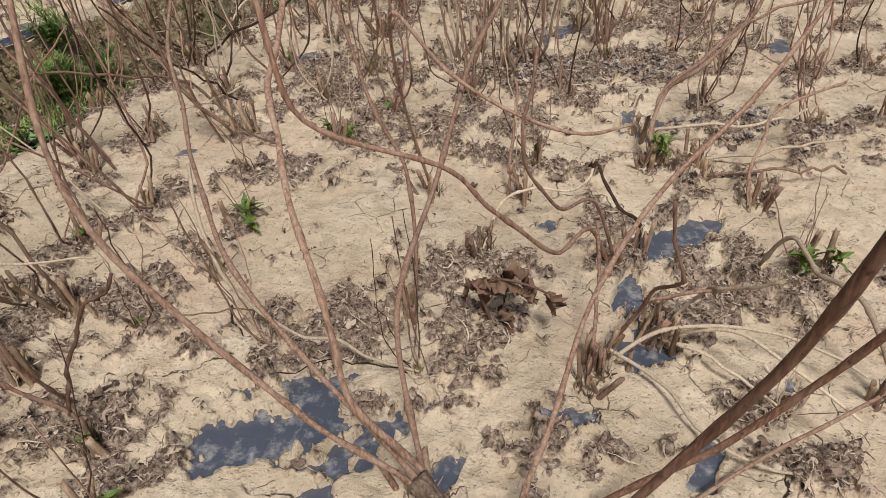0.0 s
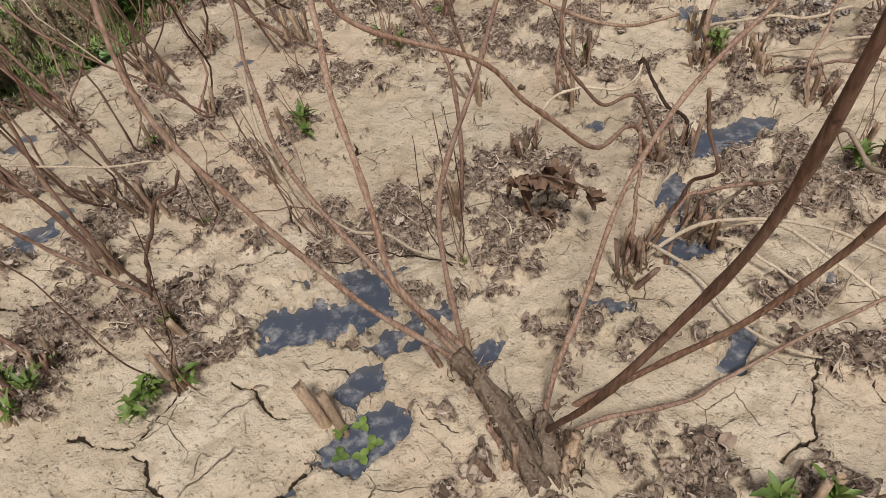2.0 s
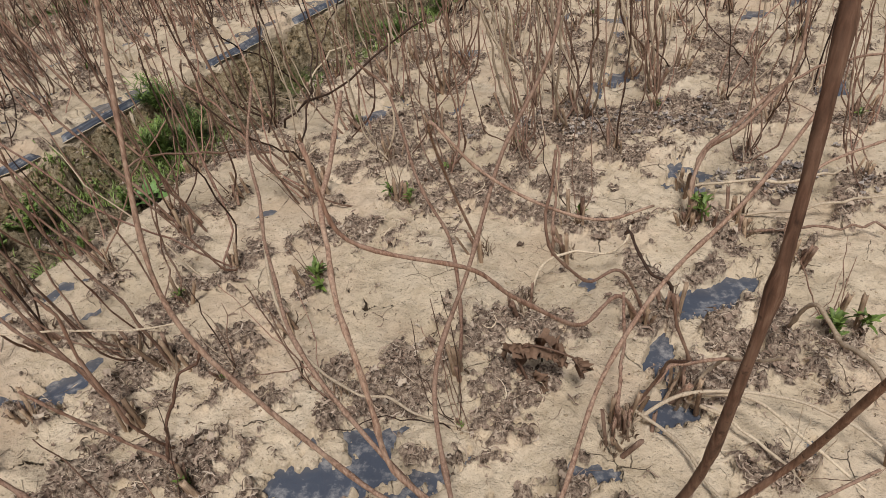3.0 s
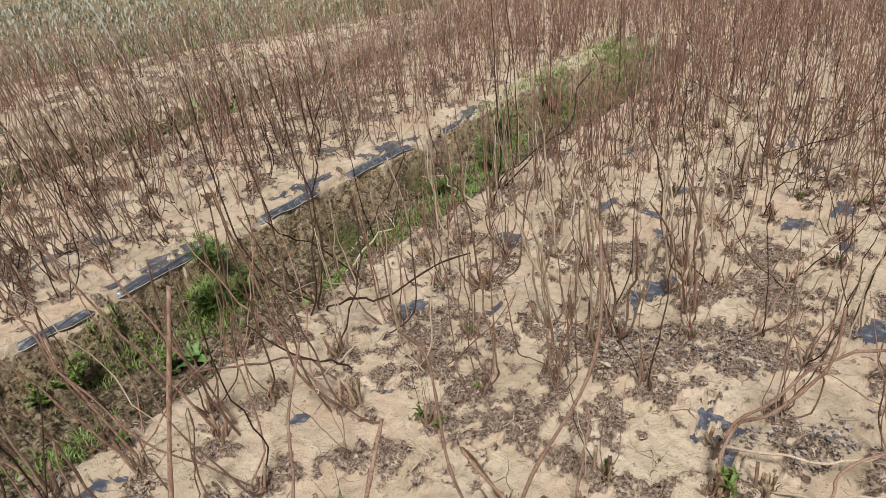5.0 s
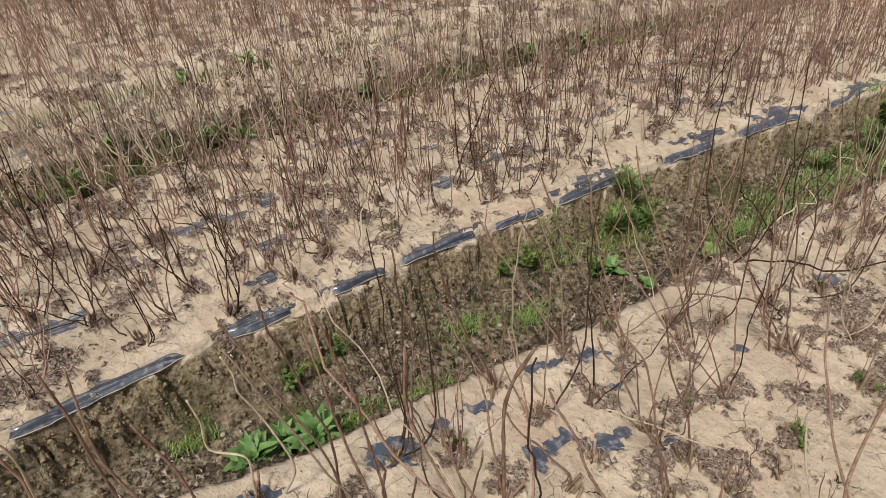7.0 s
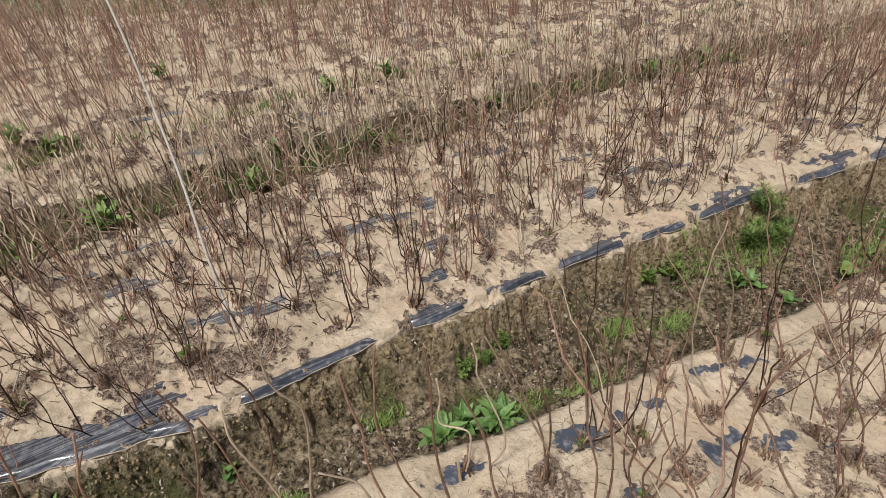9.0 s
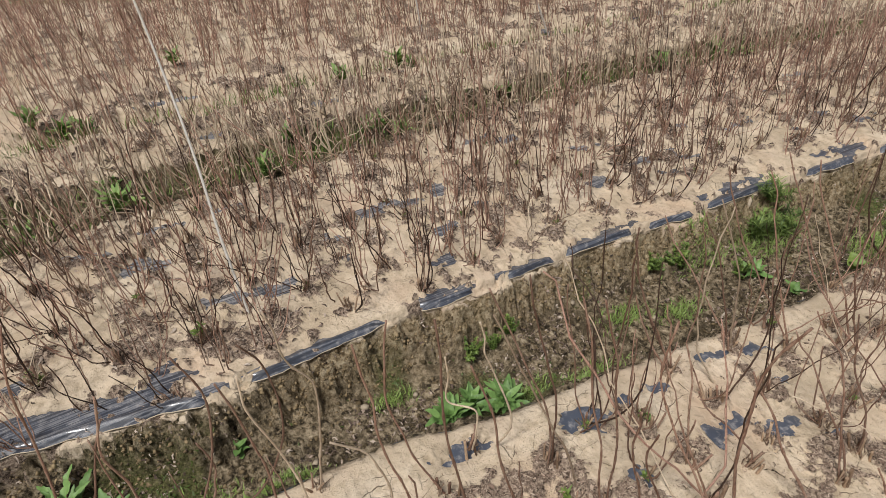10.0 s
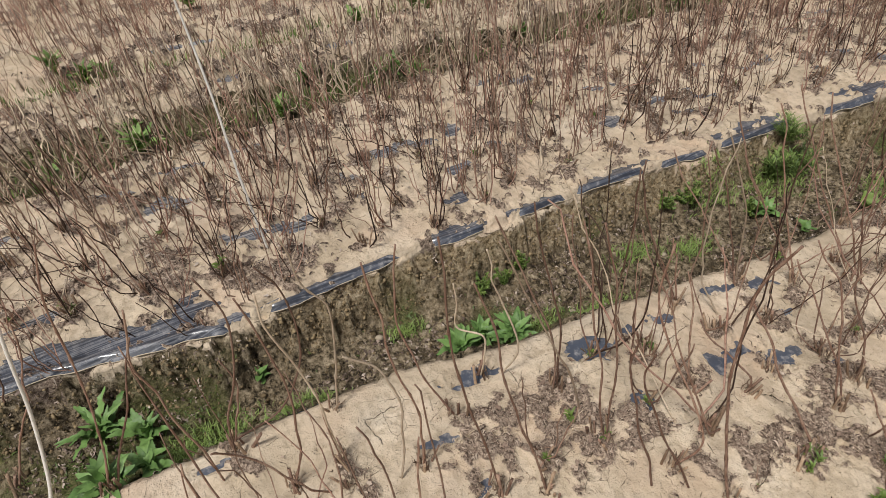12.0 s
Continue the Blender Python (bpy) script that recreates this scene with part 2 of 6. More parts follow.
CLOD = litter_material("earth_clods", (0.1, (0.05, 0.037, 0.02)), (0.5, (0.13, 0.095, 0.052)), (0.9, (0.26, 0.19, 0.11)))
BANK = litter_material("dry_bank_clods", (0.1, (0.12, 0.088, 0.048)), (0.5, (0.25, 0.185, 0.105)), (0.9, (0.38, 0.29, 0.17)))
CRUMB = litter_material("mud_crumb", (0.05, (0.28, 0.20, 0.135)), (0.4, (0.44, 0.35, 0.24)), (0.9, (0.62, 0.52, 0.39)))
STONE = litter_material("pale_stones", (0.1, (0.25, 0.20, 0.14)), (0.9, (0.5, 0.42, 0.32)))


# ---- smooth noise over arrays ----
def lattice(ix, iy, seed):
    n = (ix.astype(np.int64) * 374761393 + iy.astype(np.int64) * 668265263 + seed * 1442695041) & 0xFFFFFFFF
    n = ((n ^ (n >> 13)) * 1274126177) & 0xFFFFFFFF
    return ((n ^ (n >> 16)) & 0xFFFF) / 65535.0 * 2 - 1


def noise2(x, y, seed=0):
    x, y = np.asarray(x, float), np.asarray(y, float)
    ix, iy = np.floor(x), np.floor(y)
    fx, fy = x - ix, y - iy
    sx, sy = fx * fx * (3 - 2 * fx), fy * fy * (3 - 2 * fy)
    a, b = lattice(ix, iy, seed), lattice(ix + 1, iy, seed)
    c, d = lattice(ix, iy + 1, seed), lattice(ix + 1, iy + 1, seed)
    return (a + (b - a) * sx) * (1 - sy) + (c + (d - c) * sx) * sy


def fbm(x, y, size, octaves=3, seed=0):
    out, amp, total = 0.0, 1.0, 0.0
    c, s = math.cos(0.6), math.sin(0.6)
    x, y = np.asarray(x, float) / size, np.asarray(y, float) / size
    for k in range(octaves):
        out, total = out + amp * noise2(x, y, seed + 17 * k), total + amp
        x, y, amp = (c * x - s * y) * 2.03, (s * x + c * y) * 2.03, amp * 0.5
    return out / total


def cells2(x, y, size, seed=0):
    """Broken lumps: a height for each cell, and how near its rim a place lies."""
    x, y = np.asarray(x, float) / size, np.asarray(y, float) / size
    ix, iy = np.floor(x), np.floor(y)
    best, second, own = np.full(np.shape(x), 9.0), np.full(np.shape(x), 9.0), np.zeros(np.shape(x))
    for i in (-1, 0, 1):
        for j in (-1, 0, 1):
            jx, jy = ix + i, iy + j
            d = np.hypot(jx + 0.5 + 0.45 * lattice(jx, jy, seed) - x, jy + 0.5 + 0.45 * lattice(jx, jy, seed + 5) - y)
            nearer = d < best
            second = np.where(nearer, best, np.minimum(second, d))
            own = np.where(nearer, lattice(jx, jy, seed + 9), own)
            best = np.where(nearer, d, best)
    return own, second - best


def step(v, a, b):
    f = np.clip((v - a) / (b - a), 0, 1)
    return f * f * (3 - 2 * f)


# ---- plan of the field ----
# Beds run along y and swing slightly towards +x in the distance. Furrows: far edge, near edge, depth.
FURROWS = [(-1.43, -0.92, 0.15), (-2.60, -2.27, 0.06), (-3.12, -2.88, 0.045)]


def field_end(y):
    """Where the beds stop and rough grass begins, slanting towards them in the distance."""
    return np.interp(y, (-4.0, -0.9, 1.1, 2.7, 6.0, 30.0), (-5.9, -4.9, -4.1, -3.5, -2.2, 4.0))


# bare film showing through the crust: x, y, half length, half width, degrees
FILM_NEAR = [
    (-0.150, 0.685, 0.065, 0.040, 25), (-0.205, 0.645, 0.05, 0.026, 75), (-0.07, 0.53, 0.045, 0.022, 60), (-0.10, 0.59, 0.030, 0.013, 54), (-0.118, 0.350, 0.048, 0.030, 60),
    (0.075, 0.46, 0.020, 0.009, 80), (0.01, 0.67, 0.026, 0.011, 100), (0.15, 0.98, 0.043, 0.023, 94), (0.17, 0.89, 0.036, 0.025, 62),
    (0.11, 0.78, 0.030, 0.014, 38), (0.25, 0.78, 0.025, 0.013, 80), (0.34, 0.54, 0.044, 0.020, 45), (-0.07, 0.66, 0.010, 0.007, 45),
    (0.33, 0.91, 0.012, 0.008, 93), (0.04, 0.50, 0.008, 0.005, 68), (-0.09, 0.74, 0.009, 0.006, 117), (0.19, 1.15, 0.073, 0.020, 53),
]
FILM_MIDDLE = [
    (-0.64, 0.64, 0.049, 0.023, 103), (-0.54, 0.68, 0.017, 0.009, 167), (-0.84, 0.81, 0.036, 0.017, 60), (0.12, 1.44, 0.074, 0.030, 102),
    (-0.63, 1.56, 0.080, 0.034, 80), (-0.14, 1.89, 0.090, 0.028, 79), (0.01, 1.11, 0.018, 0.011, 42), (-0.52, 1.27, 0.042, 0.010, 30),
    (-0.45, 1.64, 0.022, 0.015, 85), (-0.57, 1.96, 0.046, 0.037, 78), (-0.63, 1.11, 0.025, 0.010, 52), (-0.45, 2.79, 0.055, 0.028, 62),
    (0.25, 2.6, 0.06, 0.02, 70), (-0.40, 2.30, 0.05, 0.02, 80), (0.35, 1.95, 0.05, 0.02, 60), (0.05, 3.1, 0.07, 0.03, 80),
]
FILM_STANDING = [
    (-0.89, 0.27, 0.048, 0.027, 76), (-0.88, 0.68, 0.034, 0.016, 74), (-0.87, 0.47, 0.074, 0.012, 77), (-0.70, 0.51, 0.063, 0.020, 93),
    (-0.97, -0.01, 0.055, 0.016, 86), (-0.73, 0.78, 0.020, 0.008, 78), (-0.56, 0.74, 0.022, 0.010, 75), (-0.70, 0.27, 0.036, 0.020, 162),
    (-0.64, 0.28, 0.017, 0.010, 71), (-0.85, -0.18, 0.027, 0.008, 81), (-0.71, -0.15, 0.030, 0.019, 141), (-1.04, -0.60, 0.028, 0.012, 95),
]
FILM_FAR = [
    (-1.56, -0.55, 0.042, 0.013, 108), (-1.53, -0.80, 0.124, 0.028, 76), (-1.43, -0.45, 0.045, 0.014, 78),
    (-1.44, -0.25, 0.085, 0.010, 92), (-1.74, -0.33, 0.054, 0.024, 75), (-1.71, -0.18, 0.053, 0.024, 91), (-1.74, 0.03, 0.045, 0.019, 81),
    (-1.85, 0.03, 0.044, 0.026, 65), (-1.44, 0.20, 0.080, 0.015, 88), (-1.75, 0.58, 0.042, 0.022, 61), (-1.71, 0.38, 0.047, 0.020, 93),
    (-1.42, 0.50, 0.075, 0.014, 86), (-1.42, 0.82, 0.110, 0.014, 92), (-1.69, 1.22, 0.067, 0.027, 91), (-1.68, 1.38, 0.036, 0.019, 111),
    (-1.71, 1.84, 0.084, 0.024, 95), (-1.41, 1.39, 0.134, 0.02, 86),
]
FILM_DISTANT = [
    (-1.36, 2.0, 0.12, 0.035, 82), (-1.30, 2.45, 0.14, 0.04, 82), (-1.5, 2.3, 0.09, 0.03, 75), (-1.22, 3.0, 0.12, 0.03, 82),
    (-3.10, -0.02, 0.24, 0.034, 79), (-2.90, 0.25, 0.05, 0.03, 70), (-2.95, 1.46, 0.12, 0.03, 80), (-3.0, 1.5, 0.18, 0.03, 84), (-2.2, -0.2, 0.06, 0.03, 80), (-2.75, -0.1, 0.06, 0.03, 80),
    (-2.78, 0.4, 0.06, 0.03, 80), (-2.0, -0.5, 0.05, 0.03, 80), (-2.1, 0.9, 0.05, 0.03, 80),
]
# rotting leaf mats: x, y, half length, half width, degrees
MATS_NEAR = [
    (0.185, 0.515, 0.125, 0.075, 13), (0.20, 0.60, 0.075, 0.05, 75), (0.0, 0.79, 0.065, 0.04, 123), (-0.35, 0.59, 0.12, 0.06, 15), (-0.44, 0.77, 0.11, 0.07, 20),
    (-0.19, 0.79, 0.09, 0.045, 172), (0.15, 0.74, 0.045, 0.03, 8), (0.07, 0.73, 0.04, 0.03, 5), (0.27, 1.03, 0.10, 0.05, 39),
    (0.03, 0.90, 0.03, 0.02, 29), (0.18, 0.61, 0.05, 0.035, 42), (-0.06, 0.97, 0.075, 0.035, 17), (0.36, 0.80, 0.03, 0.02, 52),
    (-0.06, 0.38, 0.03, 0.02, 13), (-0.24, 0.38, 0.03, 0.012, 51), (0.33, 0.63, 0.03, 0.02, 40),
]
MATS_MIDDLE = [
    (0.12, 0.734, 0.075, 0.05, 10), (-0.019, 0.773, 0.06, 0.045, 30), (0.025, 0.883, 0.03, 0.02, 0), (0.341, 0.784, 0.04, 0.03, 20), (0.306, 0.865, 0.035, 0.025, 40), (0.184, 1.006, 0.06, 0.04, 20), (0.305, 1.026, 0.05, 0.04, 10), (-0.179, 0.855, 0.05, 0.03, 20),
    (-0.47, 1.39, 0.13, 0.08, 141), (-0.10, 1.60, 0.17, 0.10, 10), (0.25, 1.11, 0.09, 0.045, 53), (-0.38, 1.12, 0.06, 0.035, 0),
    (-0.14, 1.27, 0.04, 0.02, 0), (-0.01, 1.23, 0.04, 0.015, 22), (-0.51, 1.46, 0.12, 0.07, 28), (0.05, 1.72, 0.19, 0.11, 53),
    (0.08, 1.99, 0.13, 0.06, 41), (-0.28, 1.30, 0.09, 0.05, 25), (-0.08, 1.40, 0.09, 0.05, 93), (-0.27, 1.97, 0.14, 0.06, 56),
    (0.09, 2.20, 0.09, 0.05, 47),
]
MATS_STANDING = [
    (-0.81, 0.04, 0.10, 0.045, 59), (-0.53, 0.64, 0.11, 0.06, 75), (-0.75, -0.09, 0.08, 0.05, 62), (-0.68, 0.20, 0.07, 0.045, 98),
    (-0.48, 0.41, 0.14, 0.06, 74), (-0.65, 0.05, 0.06, 0.04, 123), (-1.64, -0.63, 0.11, 0.06, 51), (-1.56, -0.42, 0.07, 0.05, 36),
]
# plant bases
PLANTS_NEAR = [(0.10, 0.575), (-0.27, 0.52), (-0.41, 0.74), (-0.06, 0.78), (0.12, 0.81), (0.32, 0.85), (0.31, 0.60), (-0.23, 0.77), (0.13, 1.04)]
PLANTS_MIDDLE = [
    (-0.40, 0.96), (-0.56, 0.95), (-0.38, 1.21), (-0.05, 1.25), (0.14, 1.32), (-0.67, 1.31), (-0.70, 1.12), (-0.86, 0.89), (-0.20, 1.42),
    (0.31, 1.24), (0.35, 1.13), (-0.34, 1.35), (-0.74, 0.71), (-0.78, 1.04), (-0.06, 1.06), (-0.62, 1.47), (-0.51, 1.82), (-0.35, 1.61),
    (0.01, 2.14), (-0.23, 1.46), (-0.04, 1.50), (-0.20, 1.71), (-0.22, 2.44), (-0.30, 2.30), (-0.55, 1.91), (0.13, 1.80), (-0.49, 2.14),
    (0.23, 1.74), (-0.45, 2.60), (-0.22, 2.74), (-0.15, 2.96), (0.07, 2.41),
]
PLANTS_STANDING = [
    (-0.68, 0.12), (-0.69, 0.41), (-0.47, 0.63), (-0.40, 0.48), (-0.59, 0.85), (-0.84, 0.12), (-0.87, -0.12), (-0.90, 0.56), (-0.77, 0.57),
    (-0.64, 0.61), (-0.81, 0.36), (-0.72, -0.16), (-1.02, -0.57), (-0.85, -0.39), (-0.69, 0.96),
]
PLANTS_FAR = [
    (-1.64, -0.81), (-1.63, -0.64), (-1.58, -0.44), (-1.72, -0.44), (-1.51, -0.06), (-1.84, -0.07), (-1.61, 0.10), (-1.48, 0.16), (-2.0, -0.15),
    (-1.88, 0.11), (-1.55, 0.48), (-1.53, 0.70), (-1.46, 1.14), (-1.62, 1.03), (-1.71, 0.95), (-1.72, 0.45),
]


def bend(y):
    return 0.13 * np.logaddexp(0, (np.asarray(y, float) - 1.5) / 0.3) * 0.3


def scatter(x0, x1, y0, y1, gap, taken, r, tries, fits):
    """Random spots that keep their distance."""
    spots = list(taken)
    cells = {}
    for p in spots:
        cells.setdefault((int(p[0] // gap), int(p[1] // gap)), []).append(p)
    out = []
    for _ in range(tries):
        x, y = r.uniform(x0, x1), r.uniform(y0, y1)
        if not fits(x, y):
            continue
        i, j = int(x // gap), int(y // gap)
        if any((x - a) ** 2 + (y - b) ** 2 < gap * gap for di in (-1, 0, 1) for dj in (-1, 0, 1) for a, b in cells.get((i + di, j + dj), ())):
            continue
        cells.setdefault((i, j), []).append((x, y))
        out.append((x, y))
    return out


def on_bed(x, y):
    u = x - float(bend(y))
    return (y > 4.2 or all(not (a - (0.03 if a > -3 else 0.09) < u < b + (0.03 if a > -3 else 0.06)) for a, b, _ in FURROWS)) and x > float(field_end(y))


spot_rng = np.random.default_rng(70)
MEASURED = PLANTS_NEAR[1:] + PLANTS_MIDDLE + PLANTS_STANDING + PLANTS_FAR
EDGE = scatter(-0.90, -0.42, 0.25, 2.3, 0.12, MEASURED, spot_rng, 600, on_bed)
EDGE += scatter(-1.02, -0.62, -0.7, 0.25, 0.13, MEASURED, spot_rng, 300, lambda x, y: on_bed(x, y) and x > -0.9 - 0.12 * (0.25 - y))
MEASURED = MEASURED + EDGE
SPOTS = MEASURED + scatter(-0.86, 1.0, 1.5, 3.4, 0.15, MEASURED, spot_rng, 1500, on_bed) + scatter(-2.25, -1.46, -1.1, 2.2, 0.135, MEASURED, spot_rng, 1500, on_bed)
SPOT_MATS = [(x, y, spot_rng.uniform(0.025, 0.06), spot_rng.uniform(0.015, 0.035), spot_rng.uniform(0, 180)) for x, y in SPOTS if x < -0.5 or y > 0.85]


def ellipses(rows, x, y, rough=0.45, seed=3, size=0.035):
    """Signed raggedness of a set of blots: below 1 inside."""
    out = np.full(np.shape(x), 9.0)
    ragged = rough * fbm(x, y, size, 4, seed) + 0.35 * fbm(x, y, 0.009, 3, seed + 90)
    for cx, cy, a, b, deg in rows:
        near = (np.abs(x - cx) < 2.2 * a + 0.02) & (np.abs(y - cy) < 2.2 * a + 0.02)
        if not near.any():
            continue
        c, s = math.cos(radians(deg)), math.sin(radians(deg))
        dx, dy = x[near] - cx, y[near] - cy
        q = np.hypot((c * dx + s * dy) / a, (c * dy - s * dx) / b) / 1.25
        out[near] = np.minimum(out[near], q + ragged[near])
    return out


def bed_swell(x, y):
    return 0.010 * fbm(x, y, 0.35, 2, 11) + 0.0010 * fbm(x, y, 0.09, 2, 12)


def in_field(x, y):
    return step(x - field_end(y), -0.15, 0.05)


def edge_wobble(y):
    """How far the big furrow's far edge swings back, its course being uneven."""
    course = np.interp(y, (-1.3, -0.9, -0.46, -0.22, 0.0, 0.31, 0.67, 1.16, 1.85, 3.0), (-0.08, -0.056, 0.02, 0.0, -0.006, 0.013, 0.019, 0.045, 0.055, 0.06))
    return 0.008 * fbm(y, y * 0, 0.10, 2, 22) - course


def near_swing(y):
    """The same for its near edge, which closes in on the far one."""
    course = np.interp(y, (-1.3, -0.6, -0.15, 0.16, 0.47, 0.65, 1.02, 1.5, 3.0), (-0.17, -0.14, -0.12, -0.05, -0.013, 0.008, 0.044, 0.05, 0.05))
    return course + 0.006 * fbm(y, y * 0, 0.10, 2, 23)


def furrow_mask(x, y):
    """How deep in a furrow, as a depth in metres, and 0 to 1."""
    u = x - bend(y)
    wob = edge_wobble(y)
    deep, mask = np.zeros(np.shape(x)), np.zeros(np.shape(x))
    wx, wy = x + 0.02 * fbm(x, y, 0.05, 3, 26), y + 0.02 * fbm(x, y, 0.05, 3, 27)
    broken = 0.020 * cells2(wx, wy, 0.060, 31)[0] + 0.012 * cells2(wx, wy, 0.028, 37)[0]
    depth_left = 1 - step(y, 3.5, 4.6)
    for k, (a, b, depth) in enumerate(FURROWS):
        face = broken * step(u + wob, a + 0.004, a + 0.022) if k == 0 else 0.0
        m = step(u + face + (wob if k == 0 else 0.5 * wob), a, a + (0.10 if k == 0 else 0.06) + 0.03 * fbm(x, y, 0.12, 2, 5)) * step(-(u - (near_swing(y) if k == 0 else 0.6 * wob)), -b, -b + 0.16)
        m = m * depth_left
        deep, mask = deep + m * depth, np.maximum(mask, m)
    return deep, mask


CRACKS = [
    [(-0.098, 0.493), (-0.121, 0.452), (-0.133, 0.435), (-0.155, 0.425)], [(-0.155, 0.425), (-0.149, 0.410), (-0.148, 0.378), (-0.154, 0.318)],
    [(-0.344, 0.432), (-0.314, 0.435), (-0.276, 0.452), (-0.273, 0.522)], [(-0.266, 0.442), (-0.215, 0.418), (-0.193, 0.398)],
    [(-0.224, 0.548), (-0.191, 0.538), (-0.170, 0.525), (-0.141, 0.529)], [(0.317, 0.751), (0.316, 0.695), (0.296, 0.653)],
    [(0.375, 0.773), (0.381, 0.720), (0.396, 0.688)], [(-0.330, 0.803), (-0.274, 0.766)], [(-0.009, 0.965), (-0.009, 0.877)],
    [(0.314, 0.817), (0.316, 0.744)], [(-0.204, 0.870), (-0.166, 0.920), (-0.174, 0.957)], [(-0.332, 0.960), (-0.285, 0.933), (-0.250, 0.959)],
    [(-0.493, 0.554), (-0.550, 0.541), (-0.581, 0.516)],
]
HAIR_CRACKS = [
    [(-0.030, 0.592), (-0.012, 0.578), (0.018, 0.573)], [(-0.056, 0.419), (-0.023, 0.417), (0.017, 0.418)], [(-0.316, 0.698), (-0.341, 0.679), (-0.280, 0.737)],
    [(-0.293, 0.803), (-0.249, 0.762), (-0.248, 0.732)], [(-0.625, 0.296), (-0.718, 0.300), (-0.774, 0.299)], [(-0.713, 0.608), (-0.637, 0.599), (-0.543, 0.599)],
    [(0.377, 1.182), (0.402, 1.171)], [(-0.491, 0.688), (-0.456, 0.718)],
]


def crack_distance(x, y, lines, sides=False):
    wx, wy = x + 0.012 * fbm(x, y, 0.022, 3, 41), y + 0.012 * fbm(x, y, 0.022, 3, 42)
    out, side = np.full(np.shape(x), 0.05), np.full(np.shape(x), 0.05)
    for line in lines:
        for (ax, ay), (bx, by) in zip(line, line[1:]):
            near = (np.abs(x - (ax + bx) / 2) < 0.12) & (np.abs(y - (ay + by) / 2) < 0.12)
            if near.any():
                px, py = wx[near], wy[near]
                long2 = (bx - ax) ** 2 + (by - ay) ** 2
                f = np.clip(((px - ax) * (bx - ax) + (py - ay) * (by - ay)) / long2, 0, 1)
                d = np.hypot(px - ax - f * (bx - ax), py - ay - f * (by - ay))
                cross = ((px - ax) * (by - ay) - (py - ay) * (bx - ax)) / math.sqrt(long2)
                side[near] = np.where(d < out[near], cross, side[near])
                out[near] = np.minimum(out[near], d)
    return (out, side) if sides else out


def crack_depth(x, y, lines, inner, outer):
    return 1 - step(crack_distance(x, y, lines), inner, outer)


film_rng = np.random.default_rng(12)
FILM_STRAY = [(film_rng.uniform(-2.2, -1.52), film_rng.uniform(-1.0, 3.6), film_rng.uniform(0.03, 0.075), film_rng.uniform(0.015, 0.03), film_rng.uniform(60, 110)) for _ in range(34)]
FILM_STRAY += [(film_rng.uniform(-0.7, 0.7), film_rng.uniform(1.9, 4.0), film_rng.uniform(0.03, 0.08), film_rng.uniform(0.015, 0.03), film_rng.uniform(60, 110)) for _ in range(14)]
ALL_FILM = FILM_NEAR + FILM_MIDDLE + FILM_STANDING + FILM_FAR + FILM_DISTANT + FILM_STRAY
ALL_MATS = MATS_NEAR + MATS_MIDDLE + MATS_STANDING + SPOT_MATS


# stretches of the big furrow's far edge where the film lies bare: from, to, how far back
BARE_EDGE = [(-1.5, -0.47, 0.085), (-0.42, 0.06, 0.010), (0.10, 0.33, 0.008), (0.40, 0.60, 0.012), (0.62, 0.93, 0.018), (0.95, 1.19, 0.008), (1.22, 1.60, 0.028), (1.72, 2.0, 0.022), (2.1, 2.5, 0.028), (2.65, 3.0, 0.022)]


def lip_width(y):
    """How far back from the furrow's edge the film lies bare; below zero where mud covers it."""
    out = np.full(np.shape(y), -0.001)
    for y0, y1, back in BARE_EDGE:
        out = np.maximum(out, -0.001 + back * step(y, y0, y0 + 0.3 * min(y1 - y0, 0.5)) * step(-y, -y1, -y1 + 0.3 * min(y1 - y0, 0.5)))
    return out + (0.0015 + 0.10 * np.maximum(out, 0)) * fbm(y, y * 0, 0.11, 3, 71)


def mat_cover(x, y):
    return (1 - step(ellipses(ALL_MATS, x, y, 1.5, 8, 0.045), 0.65, 0.95)) * step(fbm(x, y, 0.024, 3, 9), -0.38, -0.12)


